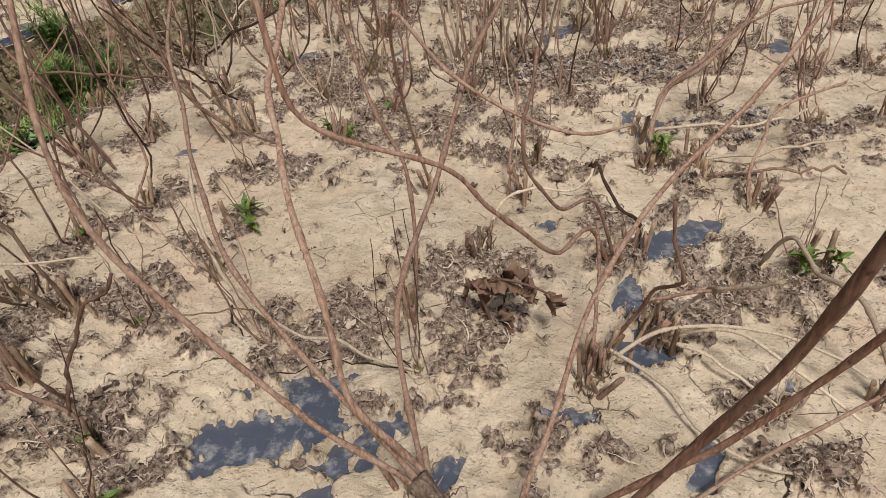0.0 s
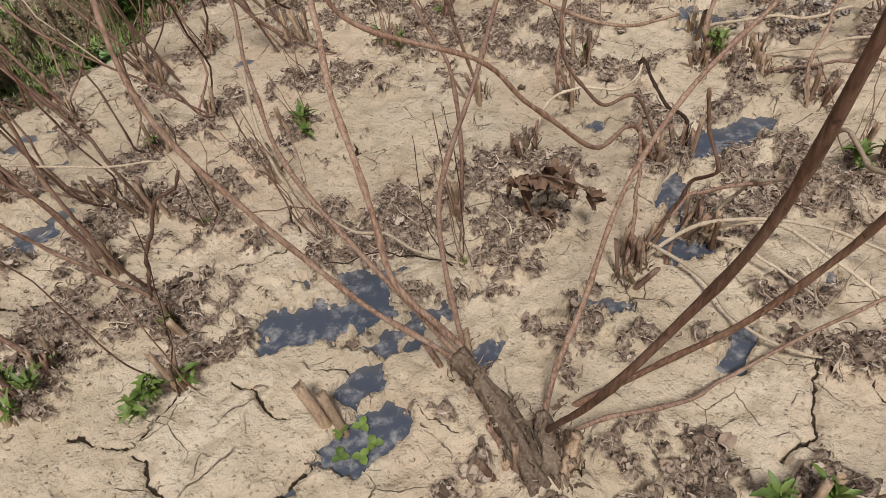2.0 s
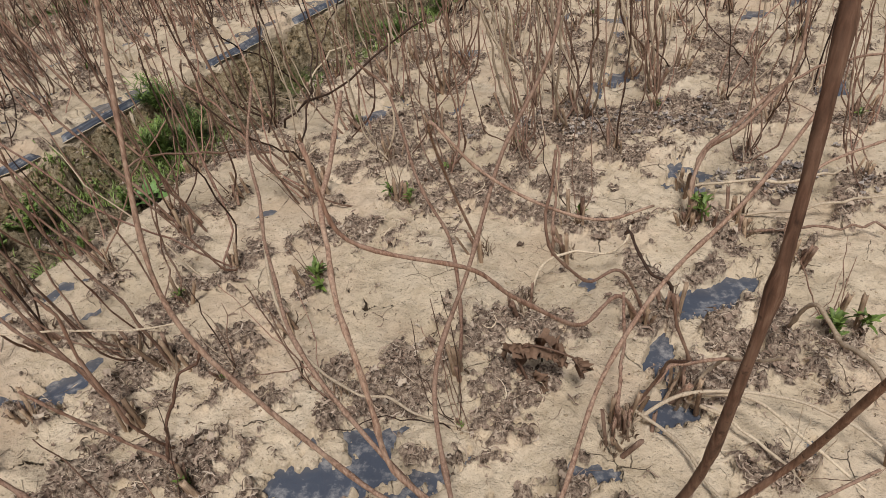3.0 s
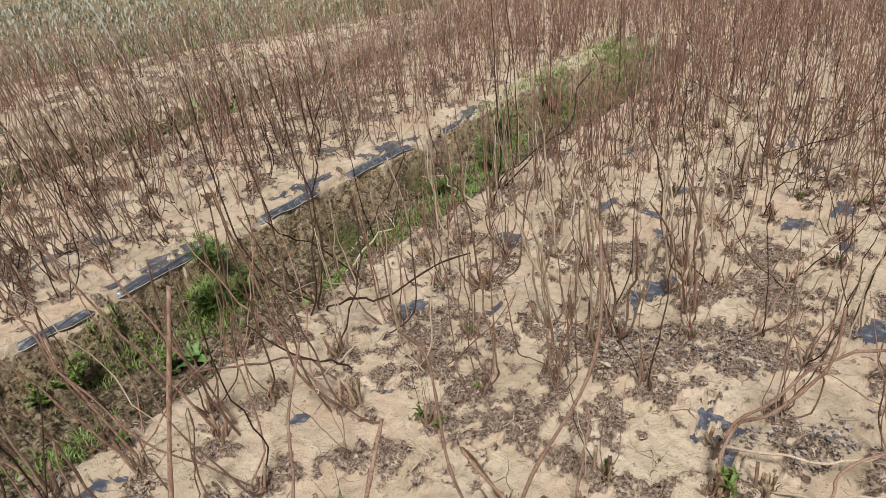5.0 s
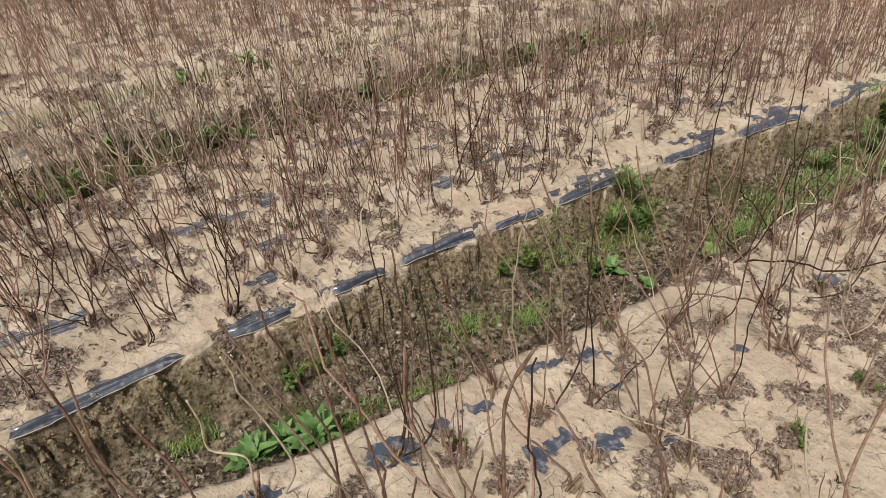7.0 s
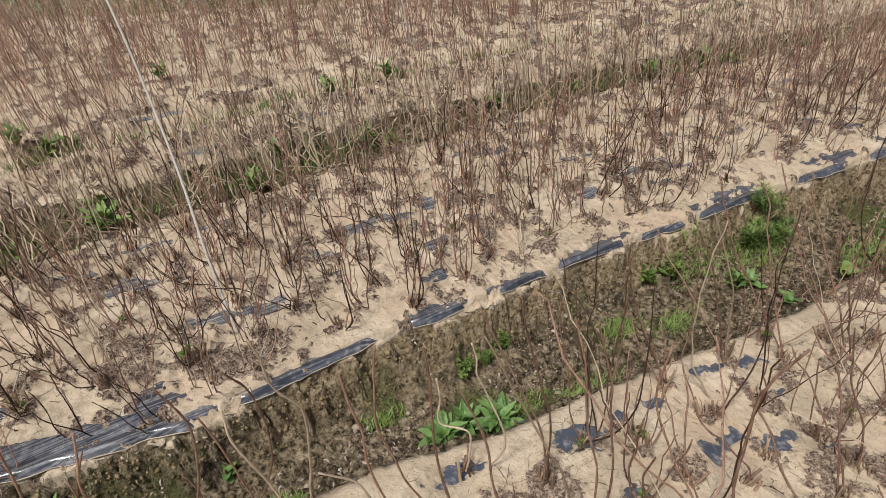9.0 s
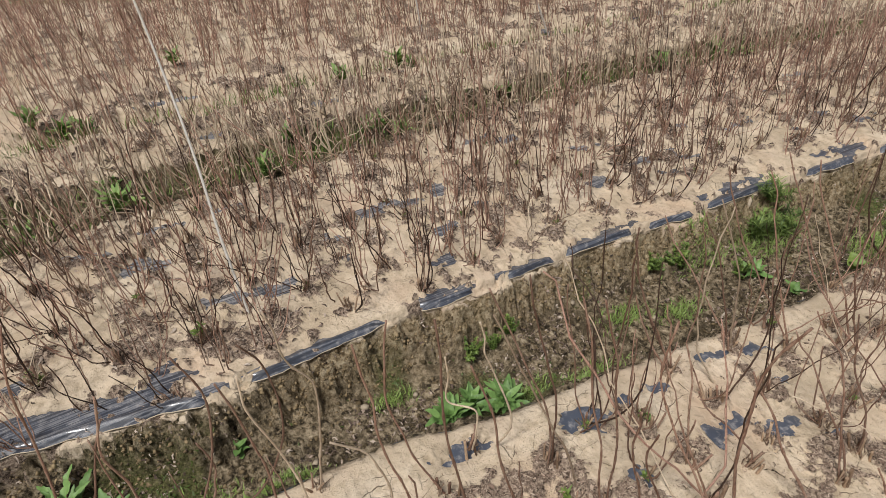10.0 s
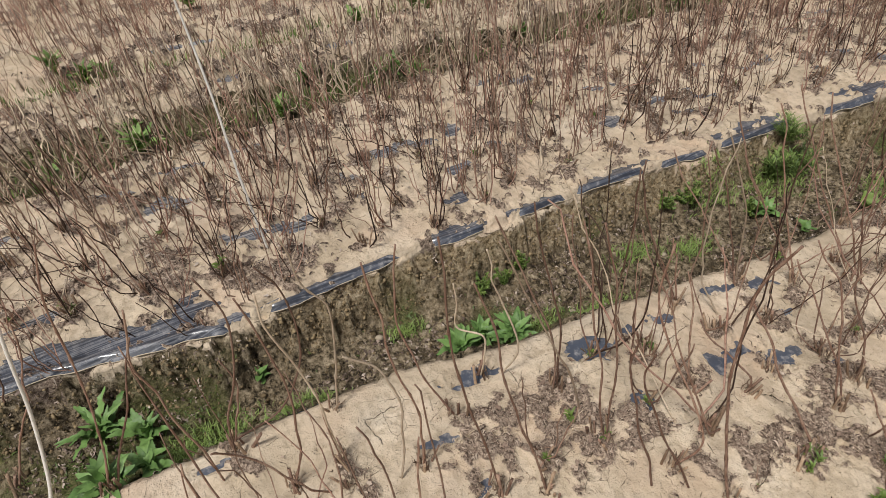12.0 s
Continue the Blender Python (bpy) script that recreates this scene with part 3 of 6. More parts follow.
def surface(x, y, full=False):
    """Height of the ground, and the shares of leaf mat, earth and moss on it."""
    x, y = np.asarray(x, float), np.asarray(y, float)
    deep, mask = furrow_mask(x, y)
    field = in_field(x, y)
    mats = mat_cover(x, y) * (1 - mask) * field
    # loose duff round the far plants
    duff = step(fbm(x, y, 0.06, 4, 31) + 0.35 * fbm(x, y, 0.014, 3, 33) + 0.12 * step(-x, 1.4, 1.5) + 0.1 * step(-x, 2.2, 2.5), 0.24, 0.48) * (1 - mask) * field * np.maximum(step(-x, 1.3, 1.5), step(y, 0.8, 1.3))
    duff = duff * (1 - step(x, 1.0, 1.3)) * (1 - step(-y, 1.0, 1.25)) * (1 - step(y, 4.5, 6.5))
    mats = np.maximum(mats, duff)
    bare = 1 - step(ellipses(ALL_FILM, x, y, 1.35, 6, 0.035), 0.80, 1.02)
    mats = mats * (1 - bare)
    z = bed_swell(x, y) - deep * field
    z = z + (0.0042 * fbm(x, y, 0.07, 3, 14) + 0.0024 * fbm(x, y, 0.020, 2, 13)) * (1 - mask) * field
    z = z - 0.0030 * step(fbm(x, y, 0.028, 3, 10), 0.22, 0.5) * (1 - mask) * field
    z = z + mask * (0.022 * fbm(x, y, 0.09, 4, 15) + 0.020 * np.abs(fbm(x, y, 0.045, 3, 16)) - 0.010)
    bank = mask * (1 - mask) * 4
    wx, wy = x + 0.014 * fbm(x, y, 0.04, 3, 26), y + 0.014 * fbm(x, y, 0.04, 3, 27)
    big, big_rim = cells2(wx, wy, 0.055, 31)
    small, small_rim = cells2(wx, wy, 0.024, 37)
    lump = 0.020 * big * step(big_rim, 0.0, 0.25) + 0.010 * small * step(small_rim, 0.0, 0.3)
    crevice = -0.030 * (1 - step(big_rim, 0.02, 0.14)) * (big > -0.4) - 0.012 * (1 - step(small_rim, 0.02, 0.2))
    loose = mask * step(fbm(x, y, 0.16, 2, 29), -0.25, 0.15)
    z = z + (0.6 * loose + 1.3 * bank) * lump + (0.45 * loose + 0.8 * bank) * crevice
    past = field_end(y) - x
    z = z + step(past, 0.0, 2.4) * 0.25 + step(past, 0.0, 0.8) * 0.10 * fbm(x, y, 0.9, 3, 20)
    z = z + mats * (0.007 + 0.016 * fbm(x, y, 0.034, 3, 17) + 0.022 * np.abs(fbm(x, y, 0.016, 3, 24))) + 0.016 * np.exp(-((x - 0.115) ** 2 + (y - 0.57) ** 2) / 0.0016)
    lip = step(x - bend(y) + edge_wobble(y), -1.434 - lip_width(y), -1.424 - lip_width(y)) * (x < -1.2)
    z = z - 0.022 * lip * (1 - mask)
    z = z - 0.0205 * bare * (1 - mask)
    z = z - 0.008 * crack_depth(x, y, CRACKS, 0.0003, 0.0036) * (1 - mask)
    if full:
        outside = 1 - field
        farside = step(-(x - bend(y)), 1.15, 1.3) * (x > -1.8)
        dry = farside * (1 - step(mask + 0.35 * fbm(x, y, 0.07, 3, 56), 0.55, 1.0)) * step(y, -0.45, -0.15)
        dry = np.maximum(dry, outside * 0.75)
        soil = np.maximum((step(mask, 0.02, 0.12) * (1 - farside) + farside * step(mask + 0.06 * fbm(x, y, 0.03, 3, 55), 0.03, 0.10)) * (1 - 0.75 * step(-(x - bend(y)), 2.7, 2.85)), outside * 0.8)
        moss = np.maximum(mask * step(fbm(x, y, 0.22, 4, 51), 0.0, 0.30) * 0.85, outside * 0.3 * step(fbm(x, y, 0.6, 4, 52), -0.5, 0.1))
        return z, mats, soil, moss, dry
    return z


def height(x, y):
    return float(surface(np.array([x]), np.array([y]))[0])


# ---- mesh helpers ----
def mesh_from(name, verts, faces, material, smooth=True):
    me = bpy.data.meshes.new(name)
    verts = np.asarray(verts, np.float32)
    faces = np.asarray(faces, np.int32)
    k = faces.shape[1]
    me.vertices.add(len(verts))
    me.vertices.foreach_set("co", verts.ravel())
    me.loops.add(faces.size)
    me.loops.foreach_set("vertex_index", faces.ravel())
    me.polygons.add(len(faces))
    me.polygons.foreach_set("loop_start", np.arange(0, faces.size, k, dtype=np.int32))
    if smooth:
        me.polygons.foreach_set("use_smooth", np.ones(len(faces), bool))
    me.update(calc_edges=True)
    me.validate()
    me.materials.append(material)
    return me


def grid_faces(nu, nv, wrap=False):
    i, j = np.meshgrid(np.arange(nu - 1), np.arange(nv if wrap else nv - 1), indexing="ij")
    k = (j + 1) % nv
    return np.stack([i * nv + j, i * nv + k, (i + 1) * nv + k, (i + 1) * nv + j], -1).reshape(-1, 4)


def child(name, me, parent, label=""):
    ob = new(name, me)
    ob.parent = parent
    return tagged(ob, label)


def spread(a, b, s0):
    """Growing steps outward from a to b."""
    out, s = [a], s0
    while abs(out[-1] - a) < abs(b - a):
        out.append(out[-1] + math.copysign(s, b - a))
        s *= 1.35
    return out[1:]


# ---- ground: one sheet to the horizon ----
def build_ground():
    xs = spread(-6.2, -900, 0.1)[::-1] + list(np.arange(-6.2, -3.2, 0.04)) + list(np.arange(-3.2, -1.6, 0.016)) + list(np.arange(-1.6, -1.46, 0.0085)) + list(np.arange(-1.46, -1.26, 0.005)) + list(np.arange(-1.26, -0.45, 0.0085)) + list(np.arange(-0.45, 0.42, 0.003)) + list(np.arange(0.42, 0.5, 0.0075))
    xs += list(np.arange(0.5, 1.7, 0.03)) + spread(1.7, 900, 0.1)
    ys = spread(-1.3, -900, 0.08)[::-1] + list(np.arange(-1.3, -0.9, 0.02)) + list(np.arange(-0.9, 0.33, 0.009)) + list(np.arange(0.33, 0.95, 0.003)) + list(np.arange(0.95, 1.75, 0.008)) + list(np.arange(1.75, 3.5, 0.017))
    ys += list(np.arange(3.5, 8.0, 0.05)) + spread(8.0, 900, 0.1)
    xs, ys = np.array(xs), np.array(ys)
    x, y = np.meshgrid(xs, ys, indexing="ij")
    z, mats, soil, moss, dry = surface(x, y, True)
    me = mesh_from("ground", np.stack([x, y, z], -1).reshape(-1, 3), grid_faces(len(xs), len(ys)), MUD)
    col = me.attributes.new("cover", "FLOAT_COLOR", "POINT")
    rgba = np.stack([mats, soil, moss, dry], -1).astype(np.float32)
    col.data.foreach_set("color", rgba.ravel())
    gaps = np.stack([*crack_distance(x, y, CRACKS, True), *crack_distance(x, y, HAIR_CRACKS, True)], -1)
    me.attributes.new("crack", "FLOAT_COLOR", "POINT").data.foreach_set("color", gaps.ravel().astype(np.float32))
    ob = new("ground", me)
    return tagged(ob, "cracked beige mud beds with earthy weedy furrows between", "ground", kind="structure")


build_ground()


# ---- plastic mulch under the crust ----
def tube(path, radii, sides=6):
    """Rings round a path, closed flat at the far end."""
    path, radii = np.asarray(path, float), np.asarray(radii, float)
    path, radii = np.vstack([path, path[-1]]), np.append(radii, radii[-1] * 0.08)
    tang = np.gradient(path[:-1], axis=0)
    tang = np.vstack([tang, tang[-1]])
    tang /= np.linalg.norm(tang, axis=1, keepdims=True) + 1e-9
    ref = np.array([0.31, 0.9, 0.17]) if abs(tang[0, 1]) < 0.8 else np.array([0.9, 0.2, 0.3])
    side = np.cross(tang, ref)
    side /= np.linalg.norm(side, axis=1, keepdims=True)
    up = np.cross(side, tang)
    a = np.arange(sides) * 2 * np.pi / sides
    ring = np.cos(a)[None, :, None] * side[:, None] + np.sin(a)[None, :, None] * up[:, None]
    verts = path[:, None] + ring * radii[:, None, None]
    return verts.reshape(-1, 3), grid_faces(len(path), sides, True)


def build_film(a, b, y0, y1, step_size, label, droop, hugs=False, hem=False):
    """A sheet between u = a and u = b; its +u edge hangs over the furrow."""
    vs = np.arange(y0, y1, step_size)
    us = np.arange(a, b, step_size)
    us = np.append(us, [b, b + 0.005, b + 0.010, b + 0.014])
    u, y = np.meshgrid(us, vs, indexing="ij")
    wob = edge_wobble(y)
    over = np.clip((u - b) / 0.014, 0, 1)
    x = u + bend(y) - (0 if hugs else wob) * step(u, b - 0.15, b) + (near_swing(y) * step(-u, 0.3, 0.9) if hugs else 0)
    z = bed_swell(x, y) - 0.0120 + 0.0012 * fbm(x, y, 0.012, 2, 61)
    if hugs:
        z = z - furrow_mask(x, y)[0]
    z = z - over * (0.006 + droop * (0.6 + 0.8 * fbm(y, u * 0, 0.3, 3, 62)))
    x = x + over * 0.008 * fbm(y, u * 0 + 3, 0.05, 2, 63)
    if hem:
        tucked = step(-lip_width(y), -0.005, 0.001)
        z = z + 0.009 * step(u, b - 0.022, b) * (1 - tucked) * (1 - 0.5 * over)
        x, z = x - 0.014 * tucked * step(u, b - 0.08, b), z - 0.002 * tucked
    me = mesh_from("mulch_film", np.stack([x, y, z], -1).reshape(-1, 3), grid_faces(len(us), len(vs)), FILM)
    ob = tagged(new("mulch_film", me), label, "plastic film", "mulch films")
    # pale rim: caked mud, its colour also standing for light on the edge
    if hem:
        v, f = tube(np.stack([x[-1], y[-1], z[-1] - 0.001], -1), 0.0014 * (1 + 0.5 * fbm(vs, vs * 0, 0.04, 2, 64)), 5)
        child("hem", mesh_from("hem", v, f, CRUMB), ob, "mud-caked film edge, coloured pale as if catching light")
    return ob


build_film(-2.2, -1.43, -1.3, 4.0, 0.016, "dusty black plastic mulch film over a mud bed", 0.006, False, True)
build_film(-0.99, 0.9, -0.9, 3.4, 0.016, "black plastic mulch film showing through dried mud", 0.0, True)
build_film(-2.86, -2.64, -1.3, 4.0, 0.02, "black plastic mulch film on a distant bed", 0.0)
build_film(-3.75, -3.14, -1.3, 5.0, 0.02, "wrinkled black plastic mulch film edge far off", 0.03)


# ---- stems ----
rng = np.random.default_rng(7)


def smooth_path(points, n):
    """A Catmull-Rom line through a few points."""
    p = np.asarray(points, float)
    p = np.vstack([2 * p[0] - p[1], p, 2 * p[-1] - p[-2]])
    out = []
    for t in np.linspace(0, len(p) - 3 - 1e-6, n):
        k = int(t)
        f = t - k
        a, b, c, d = p[k : k + 4]
        out.append(0.5 * (2 * b + (c - a) * f + (2 * a - 5 * b + 4 * c - d) * f * f + (3 * b - a - 3 * c + d) * f ** 3))
    return np.array(out)


def wild_path(r, length, n, flop=0.0, towards=None, wave=1.0):
    """A wavy stem from the origin: it leaves the base aslant and turns upward. flop: 0 upright to 1 lying over."""
    heading = r.uniform(0, 2 * np.pi) if towards is None else towards + r.normal(0, 0.6)
    tilt0, tilt1 = radians(r.uniform(15, 65)), radians(r.uniform(-10, 24))
    if flop:
        tilt1 = radians(r.uniform(40, 85)) * flop
    s = np.linspace(0, 1, n)
    phase, swing = r.uniform(0, 6.3, 3), radians(r.uniform(4, 10)) * wave
    joints = int(r.integers(6, 12))
    kink = r.normal(0, 1, joints + 1) + 0.9 * np.where(np.arange(joints + 1) % 2, 1, -1)
    veer = r.normal(0, 0.35, joints + 1)
    at = np.minimum((s * joints).astype(int), joints)
    tilt = tilt0 + (tilt1 - tilt0) * step(s, 0.0, r.uniform(0.25, 0.6)) + swing * (0.5 * np.sin(s * r.uniform(5, 10) + phase[0]) + 0.75 * kink[at])
    turn = heading + 0.5 * np.sin(s * r.uniform(3, 8) + phase[1]) + veer[at]
    d = np.stack([np.sin(tilt) * np.cos(turn), np.sin(tilt) * np.sin(turn), np.cos(tilt)], -1)
    p = np.cumsum(d, axis=0) * length / n
    p = p - p[0]
    p[:, 2] = np.maximum(p[:, 2] - 0.01, -0.01 + 0 * s)
    return p


def stem_radii(r, n, r0, r1):
    s = np.linspace(0, 1, n)
    rad = r0 + (r1 - r0) * s
    for k in np.arange(0.08, 1, r.uniform(0.09, 0.16)):
        rad = rad * (1 + 0.42 * np.exp(-(((s - k) / 0.011) ** 2)))
    return rad * (1 + 0.06 * r.standard_normal(n))


def stem_mesh(r, points, r0, r1, material, n=30, sides=7):
    v, f = tube(points if len(points) == n else smooth_path(points, n), stem_radii(r, n, r0, r1), sides)
    return mesh_from("stem", v, f, material)


def stub_mesh(r, lean=None):
    """A short cut stalk with a frayed hollow top."""
    h = r.uniform(0.022, 0.06)
    a, t = r.uniform(0, 6.3), radians(r.uniform(0, 28))
    d = np.array([math.sin(t) * math.cos(a), math.sin(t) * math.sin(a), math.cos(t)]) if lean is None else np.asarray(lean)
    o = np.array([r.normal(0, 0.011), r.normal(0, 0.011), -0.008])
    p = o + np.linspace(0, 1, 6)[:, None] * d * (h + 0.008)
    rad = r.uniform(0.0020, 0.0038)
    v, f = tube(p, np.array([1.25, 1.1, 1.0, 1.0, 1.02, 1.08]) * rad, 7)
    v[-14:-7] += d * r.uniform(-0.004, 0.004, (7, 1))
    v[-7:] -= d * 0.006
    return mesh_from("stub", v, f, DRY_STALK if r.random() < 0.55 else BARK_GREY)


def husk_mesh(r, count=14, spread_=0.014, tall=0.045):
    """Torn bark fibres that cling round the foot of a plant."""
    vs, fs, n, k = [], [], 0, 6
    for _ in range(count):
        a = r.uniform(0, 6.3)
        q = np.array([math.cos(a), math.sin(a), 0])
        h, s = tall * r.uniform(0.4, 1.1), np.linspace(0, 1, k)
        out = spread_ * r.uniform(0.5, 1.3) * (1 - 0.5 * s) + 0.010 * r.uniform(-0.3, 1.0) * s ** 3
        mid = q * out[:, None] + np.stack([0 * s, 0 * s, h * s - 0.006], -1) + r.normal(0, 0.0012, (k, 3))
        mid += np.cross(q, [0, 0, 1]) * (0.012 * r.normal() * s)[:, None]
        side = np.cross(q, [0, 0, 1]) * r.uniform(0.0007, 0.0022)
        w = (1 - 0.7 * s ** 2)[:, None]
        vs.append(np.stack([mid - side * w, mid + side * w + q * 0.0006], 1).reshape(-1, 3))
        fs.append(grid_faces(k, 2) + n)
        n += 2 * k
    return mesh_from("husk", np.vstack(vs), np.vstack(fs), HUSK)


def leaf_verts(length, width, bow, notch=0.0, n=7):
    """A leaf along +x, folded on its midrib and bowed."""
    s = np.linspace(0, 1, n)
    w = width * np.sin(np.pi * np.clip(s * 0.93 + 0.05, 0, 1)) ** 0.8 * (1 + notch * np.where(np.arange(n) % 2, 1, -1))
    z = bow * length * (s - 1.35 * s * s)
    x = length * s
    v = np.stack([np.stack([x, -w, z + w * 0.35], -1), np.stack([x, 0 * w, z], -1), np.stack([x, w, z + w * 0.35], -1)], 1)
    return v.reshape(-1, 3), grid_faces(n, 3)


def turned(v, yaw, pitch, roll=0.0):
    m = np.array(Euler((roll, -pitch, yaw)).to_matrix())
    return v @ m.T


def add_shoot(parent, r, count=12, size=0.018, at=(0, 0, 0)):
    """A young stalk whose toothed leaves are parts of it."""
    p = np.array([(0, 0, -0.004), (r.normal(0, 0.002), r.normal(0, 0.002), size * 0.5), (r.normal(0, 0.003), r.normal(0, 0.003), size)])
    stalk = child("shoot", mesh_from("shoot", *tube(p, [0.0014, 0.0012, 0.0008], 5), GREEN), parent, "fresh green leaf tuft")
    stalk.location = at
    for k in range(count):
        v, f = leaf_verts(size * r.uniform(0.5, 1.1), size * r.uniform(0.10, 0.17), r.uniform(0.2, 0.7), 0.12, 9)
        v = turned(v, r.uniform(0, 6.3), radians(r.uniform(20, 80)), r.normal(0, 0.3)) + [r.normal(0, 0.003), r.normal(0, 0.003), size * r.uniform(0.2, 1.0)]
        child("leaf", mesh_from("leaf", v, f, GREEN), stalk)


LABELS = {
    "red": "bare reddish-brown plant stems rising from a mud bed",
    "grey": "leafless grey-brown plant stems with cut stubs",
    "dark": "wavy dark brown leafless stems on a mud bed",
    "straw": "bleached straw-coloured dead stems leaning over mud",
    "green": "bare brown plant stems with green shoots at the foot",
}


def build_plant(seed, tone, stems, tall, green=False):
    r = np.random.default_rng(seed)
    base = new("dry_plant")
    for k in range(stems):
        n = 20
        length = tall * r.uniform(0.65, 1.1)
        flop = 0.9 if (tone == "straw" and r.random() < 0.45) or r.random() < 0.08 else 0.0
        p = wild_path(r, length, n, flop) + [r.normal(0, 0.02), r.normal(0, 0.02), 0]
        material = {"dark": BARK_DARK, "red": BARK_RED, "grey": BARK_GREY, "straw": STRAW, "green": BARK_RED}[tone]
        if tone == "dark":
            material = BARK_DARK if r.random() < 0.65 else BARK_RED
        elif r.random() < 0.55:
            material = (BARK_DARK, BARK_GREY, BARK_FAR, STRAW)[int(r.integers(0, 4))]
        r0 = r.uniform(0.0017, 0.0030) if tone == "dark" else r.uniform(0.0013, 0.0025)
        child("stem", stem_mesh(r, p, r0, r0 * r.uniform(0.4, 0.75), material, n, 5), base)
    for k in range(int(r.integers(3, 7))):
        child("stub", stub_mesh(r), base, "short cut stalk")
    child("husk", husk_mesh(r), base, "torn brown bark fibres")
    if green:
        add_shoot(base, r)
    return tagged(base, LABELS["green" if green else tone], "plant", "dry plants in the beds")


LEAN = (-0.05, -0.08)  # the wind has bent every plant of the field the same way


def place(base, x, y, z, r, scale=1.0):
    tilt = Matrix.Rotation(math.atan(math.hypot(*LEAN)), 4, (-LEAN[1], LEAN[0], 0.0))
    base.matrix_basis = Matrix.Translation((x, y, z)) @ tilt @ Matrix.Rotation(r.uniform(0, 6.28), 4, "Z") @ Matrix.Scale(scale, 4)


VARIANTS = []
for k in range(18):
    tone = ("red", "grey", "red", "straw", "grey", "green")[k % 6]
    VARIANTS.append(build_plant(100 + k, tone, 3 + (k * 2) % 5, (0.50, 0.38, 0.56, 0.46)[k % 4], tone == "green" or k in (1, 2, 7, 14)))
DARK_VARIANTS = [build_plant(300 + k, "dark", 3 + k % 4, (0.46, 0.38, 0.42)[k % 3], k % 3 == 0) for k in range(6)]


# ---- plants that stand out ----
OWN = []
OLD_WOOD = bark_material("weathered_stock", (0.04, 0.027, 0.019), (0.15, 0.105, 0.075), (0.36, 0.28, 0.205))
BARK_RUST = bark_material("rusty_brown_bark", (0.035, 0.018, 0.011), (0.18, 0.095, 0.062), (0.38, 0.255, 0.18))
TONES = {"rust": BARK_RUST, "red": BARK_RED, "grey": BARK_GREY, "straw": STRAW, "dark": BARK_DARK}


def own_plant(x, y, tone, shoots=0):
    r = np.random.default_rng(len(OWN) + 900)
    base = new("dry_plant")
    base.location = (x, y, 0)
    for k in range(int(r.integers(3, 6))):
        child("stub", stub_mesh(r), base, "short cut stalk")
    child("husk", husk_mesh(r), base, "torn brown bark fibres")
    for k in range(shoots):
        add_shoot(base, r, 8, 0.022)
    OWN.append((x, y))
    return tagged(base, LABELS["green" if shoots else tone], "plant", "dry plants in the beds")


def own_stem(base, tone, r0, r1, *points):
    r = np.random.default_rng(int(1000 * (points[0][0] + 3) + 77 * points[-1][2] * 100))
    p = smooth_path(np.array(points) - np.array(base.location), 44)
    s = np.linspace(0, 1, 44)
    bends = int(r.integers(7, 12))
    knots = r.normal(0, 0.0032, (bends + 1, 3)) * np.linspace(0.2, 1, bends + 1)[:, None]
    p += np.stack([np.interp(s * bends, np.arange(bends + 1), knots[:, i]) for i in range(3)], -1)
    stout = 0.56 if base.location.x < -0.45 else 0.64 if r0 > 0.0044 else 0.72
    child("stem", mesh_from("stem", *tube(p, stem_radii(r, 44, stout * r0, stout * r1), 8), TONES[tone]), base)


def knotty(path, radii, r, sides=28):
    """A woody column with lengthwise ridges, knobs and hollows."""
    n = len(path)
    v, f = tube(path, radii, sides)
    v = v.reshape(n + 1, sides, 3)
    axis = np.vstack([path, path[-1]])[:, None]
    a = np.arange(sides) * 2 * np.pi / sides
    seed = int(r.integers(0, 900))
    turn, up = np.meshgrid(a, np.linspace(0, 1, n + 1))
    turn = turn + 1.5 * up
    rough = 0.8 * fbm(np.cos(turn) * 1.5 + 9, np.sin(turn) * 1.5 + up * 1.6, 0.6, 3, seed) + 0.35 * fbm(np.cos(turn) + 9, np.sin(turn) + up * 7, 0.5, 2, seed + 5)
    return ((v - axis) * (1 + rough)[..., None] + axis).reshape(-1, 3), f


def curled_flakes(r, count, axis, reach, size):
    """Loose bark strips that peel off a stock and curl."""
    vs, fs, n, k = [], [], 0, 9
    for _ in range(count):
        q = r.uniform(0, 1)
        at = axis[int(q * (len(axis) - 1))]
        a = r.uniform(0, 6.3)
        out = np.array([math.cos(a), math.sin(a), 0])
        s = np.linspace(0, 1, k)
        ln, bow = size * r.uniform(0.4, 1.2), r.uniform(-0.5, 2.6)
        ang = radians(r.uniform(50, 110)) - bow * s ** 1.5
        d = out[None] * np.cos(ang)[:, None] * 0.8 + np.array([0, 0, 1.0])[None] * np.sin(ang)[:, None]
        mid = at + out * reach * r.uniform(0.7, 1.1) + np.cumsum(d, 0) * ln / k * r.choice((1, -1), p=(0.7, 0.3)) + r.normal(0, 0.0010, (k, 3))
        tw = r.normal(0, 0.5) + r.normal(0, 1.2) * s
        side = (np.cross(out, [0, 0, 1])[None] * np.cos(tw)[:, None] + out[None] * np.sin(tw)[:, None]) * (r.uniform(0.0008, 0.003) * (1 - 0.75 * s ** 2) * r.uniform(0.6, 1.3, k))[:, None]
        vs.append(np.stack([mid - side, mid + out * 0.0007, mid + side], 1).reshape(-1, 3))
        fs.append(grid_faces(k, 3) + n)
        n += 3 * k
    return mesh_from("husk", np.vstack(vs), np.vstack(fs), HUSK)


